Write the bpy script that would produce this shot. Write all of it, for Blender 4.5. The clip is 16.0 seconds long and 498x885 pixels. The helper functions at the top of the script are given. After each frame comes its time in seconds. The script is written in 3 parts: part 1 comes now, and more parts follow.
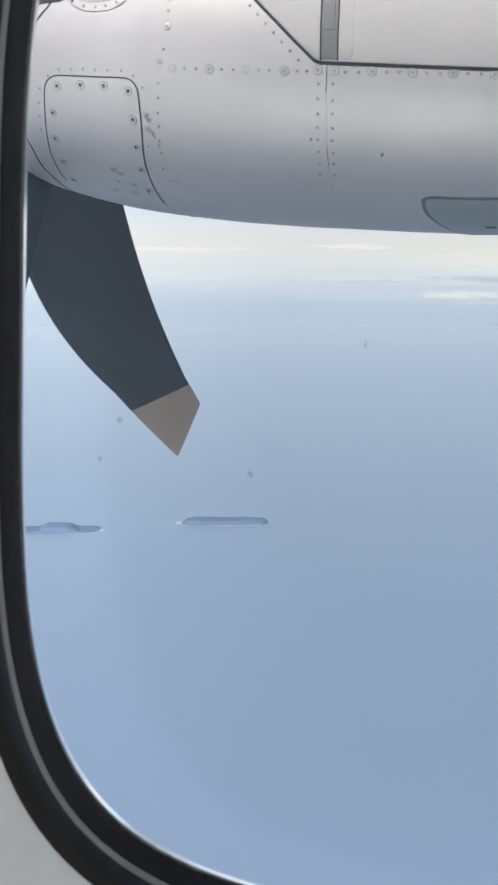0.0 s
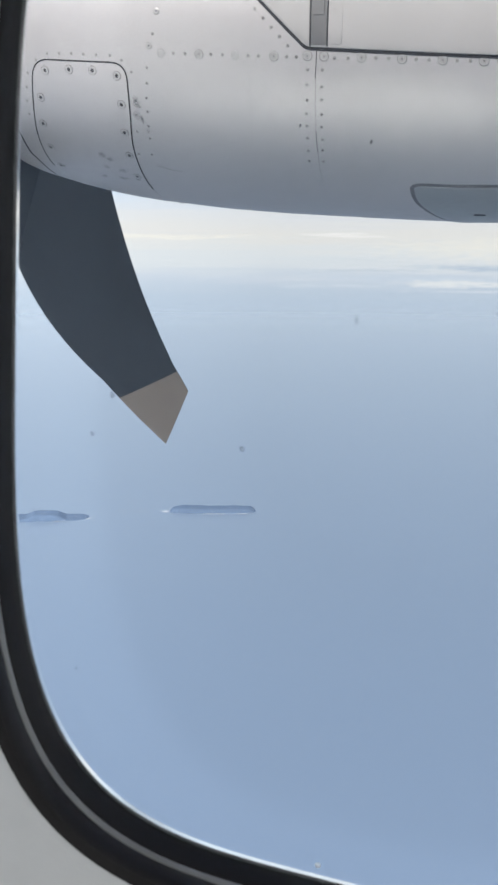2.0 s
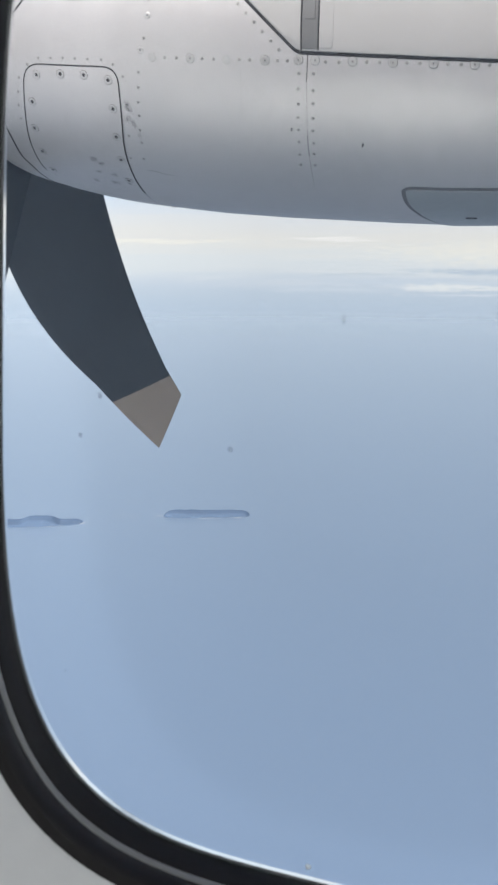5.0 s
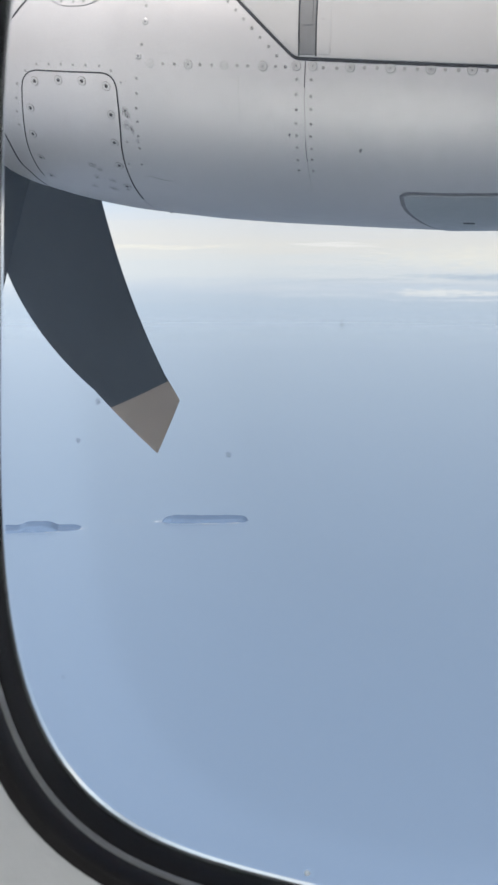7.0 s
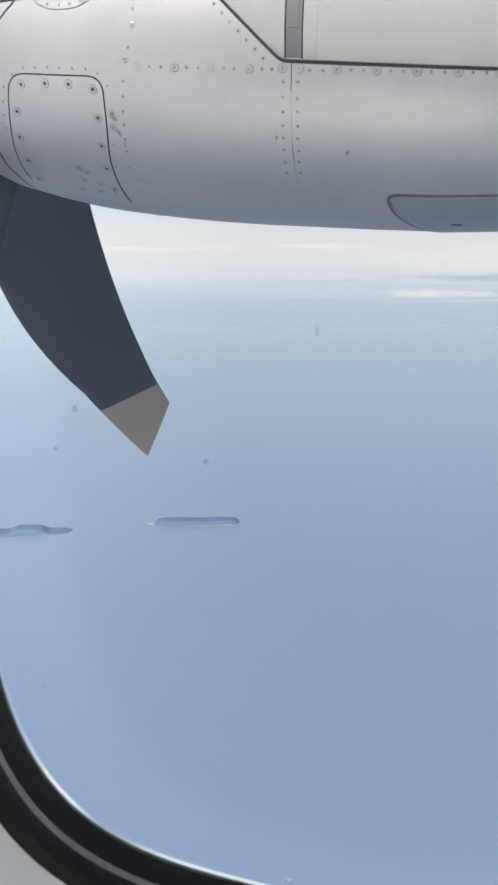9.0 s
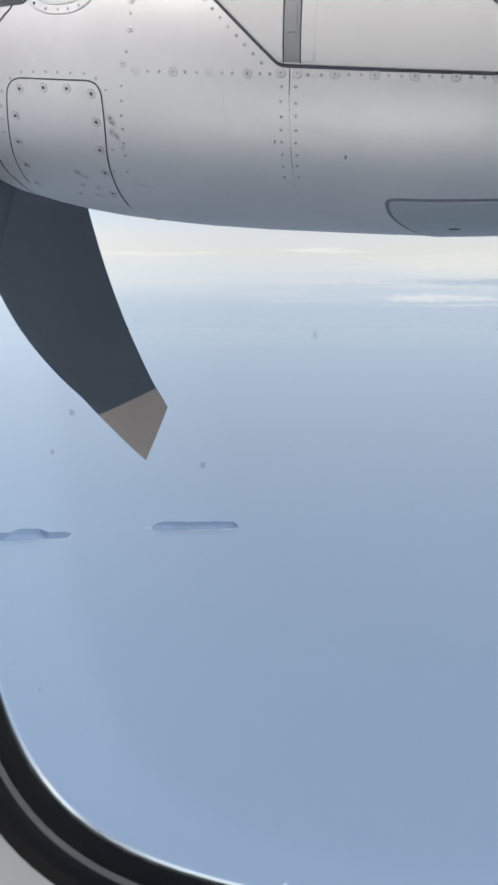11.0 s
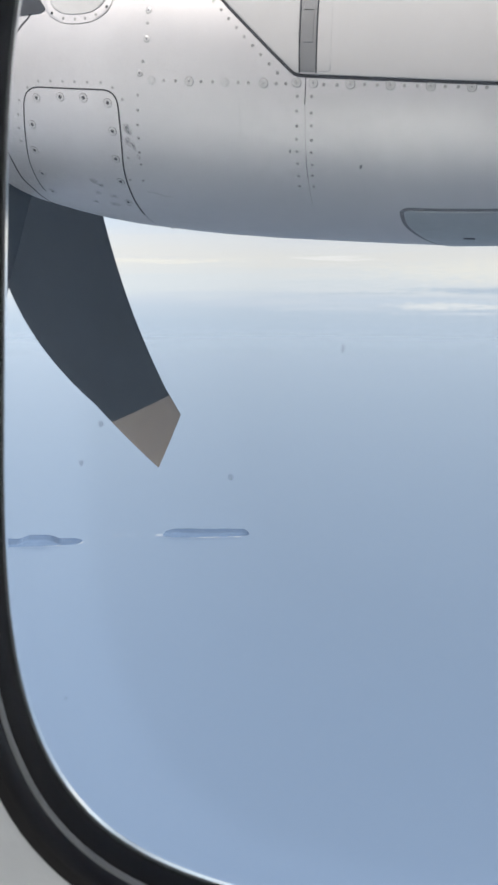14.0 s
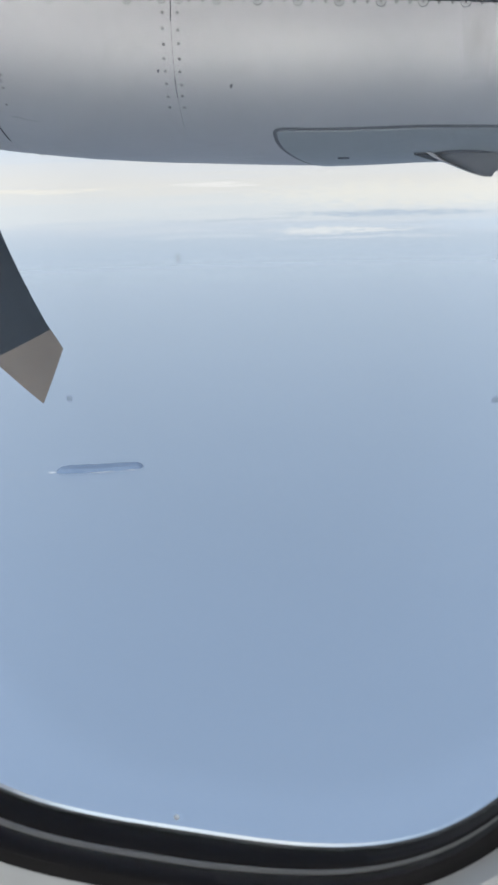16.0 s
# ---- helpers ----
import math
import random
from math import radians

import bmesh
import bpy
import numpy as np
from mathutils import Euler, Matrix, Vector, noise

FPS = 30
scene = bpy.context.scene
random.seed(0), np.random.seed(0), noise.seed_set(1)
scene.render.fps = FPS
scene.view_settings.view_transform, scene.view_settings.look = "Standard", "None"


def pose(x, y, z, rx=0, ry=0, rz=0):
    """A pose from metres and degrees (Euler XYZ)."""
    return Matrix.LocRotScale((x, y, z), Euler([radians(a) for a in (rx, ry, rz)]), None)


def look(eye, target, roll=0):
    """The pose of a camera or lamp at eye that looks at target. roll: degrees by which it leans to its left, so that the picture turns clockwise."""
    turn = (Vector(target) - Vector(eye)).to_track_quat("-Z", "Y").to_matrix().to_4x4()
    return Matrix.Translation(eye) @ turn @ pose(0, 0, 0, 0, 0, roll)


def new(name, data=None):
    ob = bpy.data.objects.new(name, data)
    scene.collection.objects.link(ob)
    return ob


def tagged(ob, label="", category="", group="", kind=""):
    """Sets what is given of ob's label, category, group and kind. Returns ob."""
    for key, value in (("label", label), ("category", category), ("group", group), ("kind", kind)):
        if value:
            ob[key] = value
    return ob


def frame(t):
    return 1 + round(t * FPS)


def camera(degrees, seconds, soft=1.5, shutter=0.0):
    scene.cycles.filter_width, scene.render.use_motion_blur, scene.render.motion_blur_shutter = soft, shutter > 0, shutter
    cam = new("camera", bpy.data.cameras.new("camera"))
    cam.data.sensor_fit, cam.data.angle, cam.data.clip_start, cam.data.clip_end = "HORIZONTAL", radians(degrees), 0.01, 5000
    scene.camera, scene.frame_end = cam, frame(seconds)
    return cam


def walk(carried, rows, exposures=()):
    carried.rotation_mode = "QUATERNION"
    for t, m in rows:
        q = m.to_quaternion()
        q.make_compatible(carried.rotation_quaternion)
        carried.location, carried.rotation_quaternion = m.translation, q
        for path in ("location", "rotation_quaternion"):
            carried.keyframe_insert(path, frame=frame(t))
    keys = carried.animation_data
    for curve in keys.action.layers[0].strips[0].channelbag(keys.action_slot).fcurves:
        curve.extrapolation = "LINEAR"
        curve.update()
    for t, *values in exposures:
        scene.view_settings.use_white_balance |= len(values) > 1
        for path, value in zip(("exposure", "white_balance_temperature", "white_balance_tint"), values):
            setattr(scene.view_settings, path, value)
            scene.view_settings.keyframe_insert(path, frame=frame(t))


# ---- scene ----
cam = camera(27, 16.0, soft=2.6, shutter=0.5)
cam.data.dof.use_dof = True        # sharp on the engine, a little soft on the window right before it
cam.data.dof.focus_distance, cam.data.dof.aperture_fstop = 4.5, 70.0

PATH = [  # seconds, x, y, z, tilt, roll, yaw
    (0, -0.0018, 0.0032, 0.0055, 78.314, 0.050, 18.625),
    (0.5, -0.0043, -0.0005, 0.0011, 77.808, -0.070, 18.506),
    (1, -0.0036, -0.0010, 0.0004, 77.608, -0.118, 18.323),
    (1.5, -0.0032, -0.0000, -0.0001, 77.617, -0.250, 18.128),
    (2, -0.0018, -0.0012, 0.0015, 77.678, -0.243, 17.991),
    (2.5, -0.0022, -0.0028, 0.0009, 77.691, -0.199, 17.928),
    (3, -0.0015, -0.0011, -0.0003, 77.723, -0.172, 17.824),
    (3.5, -0.0014, 0.0008, -0.0016, 77.800, -0.126, 17.729),
    (4, -0.0002, -0.0003, -0.0001, 77.806, -0.102, 17.646),
    (6.5, 0.0000, -0.0001, 0.0001, 78.151, -0.069, 17.546),
    (7, 0.0000, -0.0000, 0.0000, 78.200, -0.000, 17.500),
    (7.5, 0.0009, 0.0002, -0.0001, 78.223, 0.052, 17.401),
    (8, 0.0014, 0.0007, -0.0003, 78.225, 0.069, 17.280),
    (8.5, 0.0029, 0.0010, 0.0001, 78.279, 0.183, 17.122),
    (9, 0.0044, 0.0025, 0.0016, 78.294, 0.286, 16.941),
    (11.5, 0.0044, 0.0036, 0.0011, 78.599, 0.238, 16.844),
    (12, 0.0044, 0.0025, 0.0012, 78.659, 0.218, 16.840),
    (12.5, 0.0036, 0.0013, 0.0018, 78.754, 0.247, 16.955),
    (13, 0.0014, 0.0014, 0.0030, 78.869, 0.104, 17.171),
    (13.5, 0.0010, -0.0012, 0.0038, 78.959, 0.030, 17.487),
    (14, 0.0000, -0.0014, 0.0036, 78.946, 0.055, 17.538),
    (14.5, 0.0010, -0.0035, 0.0023, 78.637, 0.163, 16.544),
    (15, 0.0006, 0.0004, -0.0004, 77.845, 0.494, 14.796),
    (15.3, -0.0013, 0.0062, -0.0040, 77.032, 0.164, 13.386),
    (15.5, 0.0061, 0.0129, -0.0072, 76.356, 0.737, 12.477),
    (16, 0.0130, 0.0143, -0.0040, 74.996, 1.433, 11.088),
]
walk(cam, [(t, pose(*p)) for t, *p in PATH], exposures=((0, 1.03), (6.5, 1.0), (14.5, 1.0), (16, 1.04)))


# ---- light ----
SUN_EL, SUN_AZ = 49.0, 193.0          # degrees; azimuth clockwise from +y
world = bpy.data.worlds.new("sky")
scene.world = world
world.use_nodes = True
wn, wl = world.node_tree.nodes, world.node_tree.links
wn.clear()
w_out, w_bg, w_sky = wn.new("ShaderNodeOutputWorld"), wn.new("ShaderNodeBackground"), wn.new("ShaderNodeTexSky")
w_sky.sky_type = "NISHITA"
w_sky.sun_disc = False
w_sky.sun_elevation, w_sky.sun_rotation = radians(SUN_EL), radians(SUN_AZ)
w_sky.air_density, w_sky.dust_density, w_sky.ozone_density = 1.0, 4.0, 1.0
w_bg.inputs["Strength"].default_value = 0.105
wl.new(w_sky.outputs[0], w_bg.inputs["Color"])


def sky_math(op, *values, clamp=False):
    n = wn.new("ShaderNodeMath")
    n.operation, n.use_clamp = op, clamp
    for k, v in enumerate(values):
        if isinstance(v, (int, float)):
            n.inputs[k].default_value = v
        else:
            wl.new(v, n.inputs[k])
    return n.outputs[0]


# haze and cloud low over the sea: u runs round the horizon, v up from the edge of the water
w_co, w_sep = wn.new("ShaderNodeTexCoord"), wn.new("ShaderNodeSeparateXYZ")
wl.new(w_co.outputs["Generated"], w_sep.inputs[0])
flat = sky_math("SQRT", sky_math("ADD", sky_math("MULTIPLY", w_sep.outputs["X"], w_sep.outputs["X"]), sky_math("MULTIPLY", w_sep.outputs["Y"], w_sep.outputs["Y"])))
sky_u = sky_math("DIVIDE", sky_math("ARCTAN2", w_sep.outputs["X"], w_sep.outputs["Y"]), 2 * math.pi)
sky_v = sky_math("MULTIPLY_ADD", sky_math("DIVIDE", w_sep.outputs["Z"], sky_math("MAXIMUM", flat, 0.02)), 7.308, 0.585)
w_uv = wn.new("ShaderNodeCombineXYZ")
wl.new(sky_u, w_uv.inputs[0])
wl.new(sky_v, w_uv.inputs[1])


def sky_noise(su, sv, detail):
    m, n = wn.new("ShaderNodeMapping"), wn.new("ShaderNodeTexNoise")
    m.inputs["Scale"].default_value = (su, sv, 1.0)
    n.inputs["Scale"].default_value, n.inputs["Detail"].default_value = 1.0, detail
    wl.new(w_uv.outputs[0], m.inputs["Vector"])
    wl.new(m.outputs[0], n.inputs["Vector"])
    return n.outputs["Fac"]


ramp = wn.new("ShaderNodeValToRGB")
stops = [(0.0, (0.452, 0.541, 0.643)), (0.08, (0.480, 0.563, 0.655)), (0.16, (0.545, 0.612, 0.688)), (0.24, (0.635, 0.682, 0.715)), (0.34, (0.67, 0.705, 0.72)), (0.46, (0.715, 0.712, 0.685)), (0.60, (0.68, 0.705, 0.725)), (0.78, (0.57, 0.665, 0.775)), (1.0, (0.68, 0.80, 0.895))]
el_ = ramp.color_ramp.elements
el_[0].position, el_[0].color = stops[0][0], (*stops[0][1], 1)
el_[1].position, el_[1].color = stops[-1][0], (*stops[-1][1], 1)
for p, c in stops[1:-1]:  # low to high
    el_.new(p).color = (*c, 1)
calm = sky_math("MINIMUM", sky_math("MAXIMUM", sky_math("MULTIPLY", sky_v, 5.0), 0.0), 1.0)  # haze lies even near the water
wl.new(sky_math("ADD", sky_v, sky_math("MULTIPLY", calm, sky_math("MULTIPLY_ADD", sky_noise(38, 24, 7), 0.26, -0.13))), ramp.inputs["Fac"])
# ragged cloud strips: bent by slow noise, torn by fine noise
bent_v = sky_math("ADD", sky_v, sky_math("MULTIPLY_ADD", sky_noise(110, 16, 5), 0.055, -0.0275))
bent_u = sky_math("ADD", sky_u, sky_math("MULTIPLY_ADD", sky_noise(90, 60, 4), 0.012, -0.006))
torn = sky_noise(470, 130, 9)
colour = ramp.outputs["Color"]
for u0, v0, su, sv, c, amt in ((0.9905, 0.245, 0.0140, 0.018, (0.46, 0.54, 0.63), 0.95), (0.9680, 0.220, 0.0080, 0.009, (0.50, 0.57, 0.65), 0.7), (0.9760, 0.165, 0.0160, 0.016, (0.54, 0.62, 0.71), 0.45), (0.0060, 0.165, 0.0130, 0.045, (0.54, 0.63, 0.73), 0.75),
                               (0.9820, 0.135, 0.0090, 0.020, (0.75, 0.775, 0.77), 0.85), (0.9860, 0.085, 0.0120, 0.008, (0.68, 0.72, 0.76), 0.6), (0.9630, 0.110, 0.0080, 0.010, (0.62, 0.69, 0.74), 0.45),
                               (0.9310, 0.445, 0.0200, 0.014, (0.86, 0.82, 0.73), 0.6), (0.9640, 0.455, 0.0060, 0.012, (0.86, 0.85, 0.83), 0.7), (0.9950, 0.370, 0.0220, 0.080, (0.82, 0.795, 0.71), 0.6)):
    du = sky_math("DIVIDE", sky_math("SUBTRACT", bent_u, u0 - 1 if u0 > 0.5 else u0), su)
    dv = sky_math("DIVIDE", sky_math("SUBTRACT", bent_v, v0), sv)
    far_ = sky_math("ADD", sky_math("MULTIPLY", du, du), sky_math("MULTIPLY", dv, dv))
    far_ = sky_math("ADD", far_, sky_math("MULTIPLY", sky_math("SUBTRACT", torn, 0.5), 6.0))
    mr, mc = wn.new("ShaderNodeMapRange"), wn.new("ShaderNodeMix")
    mr.interpolation_type = "SMOOTHSTEP"
    for k, v in zip(("From Min", "From Max", "To Min", "To Max"), (1.7, 0.0, 0.0, amt)):
        mr.inputs[k].default_value = v
    wl.new(far_, mr.inputs["Value"])
    mc.data_type = "RGBA"
    mc.inputs["B"].default_value = (*c, 1)
    wl.new(mr.outputs[0], mc.inputs["Factor"])
    wl.new(colour, mc.inputs["A"])
    colour = mc.outputs["Result"]
w_haze, w_mix, w_fade = wn.new("ShaderNodeBackground"), wn.new("ShaderNodeMixShader"), wn.new("ShaderNodeMapRange")
w_haze.inputs["Strength"].default_value = 0.68
wl.new(colour, w_haze.inputs["Color"])
w_fade.interpolation_type = "SMOOTHSTEP"
w_fade.inputs["From Min"].default_value, w_fade.inputs["From Max"].default_value = 1.0, 5.0
wl.new(sky_v, w_fade.inputs["Value"])
wl.new(w_fade.outputs[0], w_mix.inputs["Fac"])
wl.new(w_haze.outputs[0], w_mix.inputs[1])
wl.new(w_bg.outputs[0], w_mix.inputs[2])
wl.new(w_mix.outputs[0], w_out.inputs["Surface"])
sun = new("sun", bpy.data.lights.new("sun", "SUN"))
sun.data.energy, sun.data.angle, sun.data.color = 4.0, radians(15), (1.0, 0.948, 0.892)
az, el = radians(SUN_AZ), radians(SUN_EL)
sun_dir = Vector((math.sin(az) * math.cos(el), math.cos(az) * math.cos(el), math.sin(el)))
sun.matrix_world = look(sun_dir * 50, (0, 0, 0))


# ---- materials ----
def material(name, base, rough=0.5, metal=0.0, spec=0.5, vary=0.0, scale=8.0, bump=0.0, bump_scale=200.0, coat=0.0):
    """A principled surface whose colour drifts by noise at two scales, with a fine relief."""
    m = bpy.data.materials.new(name)
    m.use_nodes = True
    nt = m.node_tree
    b = nt.nodes["Principled BSDF"]
    b.inputs["Base Color"].default_value = (*base, 1)
    b.inputs["Roughness"].default_value = rough
    b.inputs["Metallic"].default_value = metal
    b.inputs["Specular IOR Level"].default_value = spec
    b.inputs["Coat Weight"].default_value = coat
    co = nt.nodes.new("ShaderNodeTexCoord")
    if vary:
        big, fine = nt.nodes.new("ShaderNodeTexNoise"), nt.nodes.new("ShaderNodeTexNoise")
        big.inputs["Scale"].default_value, fine.inputs["Scale"].default_value = scale, scale * 11
        big.inputs["Detail"].default_value = fine.inputs["Detail"].default_value = 5
        add = nt.nodes.new("ShaderNodeMath")
        add.operation = "ADD"
        ramp = nt.nodes.new("ShaderNodeMapRange")
        ramp.inputs["From Min"].default_value, ramp.inputs["From Max"].default_value = 0.6, 1.4
        ramp.inputs["To Min"].default_value, ramp.inputs["To Max"].default_value = 1 - vary, 1 + vary
        mul = nt.nodes.new("ShaderNodeVectorMath")
        mul.operation = "SCALE"
        mul.inputs[0].default_value = base
        for n in (big, fine):
            nt.links.new(co.outputs["Object"], n.inputs["Vector"])
        nt.links.new(big.outputs["Fac"], add.inputs[0])
        nt.links.new(fine.outputs["Fac"], add.inputs[1])
        nt.links.new(add.outputs[0], ramp.inputs["Value"])
        nt.links.new(ramp.outputs[0], mul.inputs["Scale"])
        nt.links.new(mul.outputs[0], b.inputs["Base Color"])
    if bump:
        n, bp = nt.nodes.new("ShaderNodeTexNoise"), nt.nodes.new("ShaderNodeBump")
        n.inputs["Scale"].default_value, n.inputs["Detail"].default_value = bump_scale, 4
        bp.inputs["Strength"].default_value, bp.inputs["Distance"].default_value = bump, 0.002
        nt.links.new(co.outputs["Object"], n.inputs["Vector"])
        nt.links.new(n.outputs["Fac"], bp.inputs["Height"])
        nt.links.new(bp.outputs[0], b.inputs["Normal"])
    return m


PAINT = material("cowl_paint", (0.345, 0.335, 0.335), 0.45, 0.52, 0.4, 0.05, 3.0, 0.05, 60)
DOOR_PAINT = material("door_paint", (0.240, 0.238, 0.236), 0.6, 0.0, 0.25, 0.04, 4.0, 0.04, 60)
DIMPLE = material("fastener_groove", (0.085, 0.083, 0.082), 0.6, 0.1, 0.4, 0.15, 60)
RIVET = material("rivet_metal", (0.15, 0.147, 0.145), 0.55, 0.2, 0.4, 0.15, 60)
HEAD = material("screw_head_metal", (0.288, 0.285, 0.283), 0.42, 0.25, 0.5, 0.08, 80)
SCUFF = material("scuffed_paint", (0.20, 0.198, 0.195), 0.6, 0.2, 0.3, 0.15, 60)
for worn in (RIVET, DIMPLE):     # some heads are worn bright, some hold dirt
    wt = worn.node_tree
    who, span, tint = wt.nodes.new("ShaderNodeObjectInfo"), wt.nodes.new("ShaderNodeMapRange"), wt.nodes.new("ShaderNodeVectorMath")
    span.inputs["To Min"].default_value, span.inputs["To Max"].default_value = 0.75, 1.4
    tint.operation = "SCALE"
    colour_in = wt.nodes["Principled BSDF"].inputs["Base Color"]
    wt.links.new(who.outputs["Random"], span.inputs["Value"])
    wt.links.new(colour_in.links[0].from_socket, tint.inputs[0])
    wt.links.new(span.outputs[0], tint.inputs["Scale"])
    wt.links.new(tint.outputs[0], colour_in)
SEALANT = material("dark_sealant", (0.018, 0.019, 0.022), 0.8, 0, 0.3, 0.2, 40)
STRAP = material("grey_strap", (0.088, 0.089, 0.091), 0.55, 0.1, 0.5, 0.08, 20)
HATCH = material("hatch_paint", (0.205, 0.219, 0.226), 0.42, 0.3, 0.5, 0.09, 6)
FIN_GREY = material("fin_grey", (0.075, 0.080, 0.088), 0.5, 0.1, 0.5, 0.1, 20)
SOOT = material("soot", (0.10, 0.10, 0.105), 0.8, 0, 0.3, 0.3, 60)
SMUDGE = material("oil_smudge", (0.12, 0.12, 0.12), 0.7, 0, 0.3, 0.3, 60)


def soften(mat, amount, grain):
    """Makes a patch dense in the middle, broken and thin towards its edge."""
    t = mat.node_tree
    at, sep_, flat_, far, speck = (t.nodes.new(k) for k in ("ShaderNodeTexCoord", "ShaderNodeSeparateXYZ", "ShaderNodeCombineXYZ", "ShaderNodeVectorMath", "ShaderNodeTexNoise"))
    t.links.new(at.outputs["Generated"], sep_.inputs[0])
    t.links.new(sep_.outputs["X"], flat_.inputs[0])
    t.links.new(sep_.outputs["Z"], flat_.inputs[1])
    far.operation, far.inputs[1].default_value = "DISTANCE", (0.5, 0.5, 0.0)
    t.links.new(flat_.outputs[0], far.inputs[0])
    speck.inputs["Scale"].default_value, speck.inputs["Detail"].default_value = grain, 5
    t.links.new(at.outputs["Object"], speck.inputs["Vector"])
    lift, less, scale_ = (t.nodes.new("ShaderNodeMath") for _ in range(3))
    lift.operation, less.operation, scale_.operation, lift.use_clamp, less.use_clamp = "MULTIPLY_ADD", "SUBTRACT", "MULTIPLY", True, True
    lift.inputs[1].default_value, lift.inputs[2].default_value, less.inputs[0].default_value = 5.0 * amount, -1.7 * amount, 0.47
    for a, c in ((speck.outputs["Fac"], lift.inputs[0]), (far.outputs["Value"], less.inputs[1]), (lift.outputs[0], scale_.inputs[0]), (less.outputs[0], scale_.inputs[1]), (scale_.outputs[0], t.nodes["Principled BSDF"].inputs["Alpha"])):
        t.links.new(a, c)


soften(SMUDGE, 0.7, 120.0)
RUNOFF = material("brown_runoff", (0.17, 0.125, 0.09), 0.6, 0, 0.4, 0.2, 30)
soften(RUNOFF, 0.17, 25.0)
GROOVE = material("hatch_groove", (0.088, 0.092, 0.10), 0.7, 0, 0.3, 0.2, 40)
DARK = material("dark_recess", (0.02, 0.022, 0.026), 0.8, 0, 0.2, 0.2, 30)
BLADE = material("blade_composite", (0.027, 0.035, 0.045), 0.65, 0, 0.2, 0.15, 6, 0.05, 80)
RUBBER = material("black_rubber", (0.0065, 0.0055, 0.0062), 0.55, 0, 0.3, 0.25, 40, 0.1, 300)
# grey colour stands in for the highlight along the rubber ridge
RIDGE_SHEEN = material("painted_ridge_sheen", (0.215, 0.213, 0.21), 0.4, 0, 0.4, 0.08, 60)
REVEAL = material("bright_window_rim", (0.97, 0.975, 0.98), 0.14, 1.0, 0.6, 0.02, 60)
LINING = material("cabin_lining", (0.60, 0.61, 0.615), 0.6, 0, 0.4, 0.04, 5, 0.15, 260)
SKIN = material("fuselage_paint", (0.78, 0.78, 0.78), 0.4, 0, 0.5, 0.03, 2)
CARPET = material("cabin_carpet", (0.40, 0.40, 0.40), 0.9, 0, 0.2, 0.1, 30)
# woodland colour with the blue of distance haze painted in
LAND = material("woodland_haze_blue", (0.066, 0.100, 0.156), 0.95, 0, 0.1, 0.08, 0.08)
TIP = material("tan_tip_paint", (0.20, 0.162, 0.13), 0.5, 0, 0.4, 0.12, 8)
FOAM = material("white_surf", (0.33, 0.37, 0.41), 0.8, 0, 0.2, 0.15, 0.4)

# water
SEA = bpy.data.materials.new("sea_water")
SEA.use_nodes = True
nt = SEA.node_tree
nt.nodes.clear()
out, body, calm, ripple, gloss, wet = (nt.nodes.new(k) for k in ("ShaderNodeOutputMaterial", "ShaderNodeBsdfDiffuse", "ShaderNodeBsdfGlossy", "ShaderNodeBsdfGlossy", "ShaderNodeMixShader", "ShaderNodeMixShader"))
calm.distribution = ripple.distribution = "MULTI_GGX"
calm.inputs["Roughness"].default_value, ripple.inputs["Roughness"].default_value = 0.40, 0.50
gloss.inputs["Fac"].default_value = 0.27
calm.inputs["Color"].default_value = ripple.inputs["Color"].default_value = (0.835, 0.872, 0.862, 1)
nt.links.new(calm.outputs[0], gloss.inputs[1])
nt.links.new(ripple.outputs[0], gloss.inputs[2])
shine = nt.nodes.new("ShaderNodeFresnel")
shine.inputs["IOR"].default_value = 2.8
co, n1 = nt.nodes.new("ShaderNodeTexCoord"), nt.nodes.new("ShaderNodeTexNoise")
n1.inputs["Scale"].default_value, n1.inputs["Detail"].default_value = 0.004, 6
mx = nt.nodes.new("ShaderNodeMix")
mx.data_type = "RGBA"
mx.inputs["A"].default_value, mx.inputs["B"].default_value = (0.080, 0.121, 0.184, 1), (0.089, 0.133, 0.200, 1)
nt.links.new(co.outputs["Object"], n1.inputs["Vector"])
nt.links.new(n1.outputs["Fac"], mx.inputs["Factor"])
nt.links.new(mx.outputs["Result"], body.inputs["Color"])
steep = nt.nodes.new("ShaderNodeMath")      # ripples turn far water more to the sky
steep.operation, steep.use_clamp, steep.inputs[1].default_value, steep.inputs[2].default_value = "MULTIPLY_ADD", True, 1.55, -0.13
nt.links.new(shine.outputs[0], steep.inputs[0])
for a, c in ((steep.outputs[0], wet.inputs["Fac"]), (body.outputs[0], wet.inputs[1]), (gloss.outputs[0], wet.inputs[2])):
    nt.links.new(a, c)
# haze put into the material: the farthest water fades to transparent
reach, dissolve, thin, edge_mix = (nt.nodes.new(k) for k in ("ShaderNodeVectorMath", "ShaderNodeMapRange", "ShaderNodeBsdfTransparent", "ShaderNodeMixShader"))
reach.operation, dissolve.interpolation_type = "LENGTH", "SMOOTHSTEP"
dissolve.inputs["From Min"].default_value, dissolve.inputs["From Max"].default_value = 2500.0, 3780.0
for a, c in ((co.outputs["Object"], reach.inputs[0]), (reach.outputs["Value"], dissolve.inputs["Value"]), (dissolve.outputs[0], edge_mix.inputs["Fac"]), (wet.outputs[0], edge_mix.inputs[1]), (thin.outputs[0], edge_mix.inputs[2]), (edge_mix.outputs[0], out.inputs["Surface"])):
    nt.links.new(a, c)

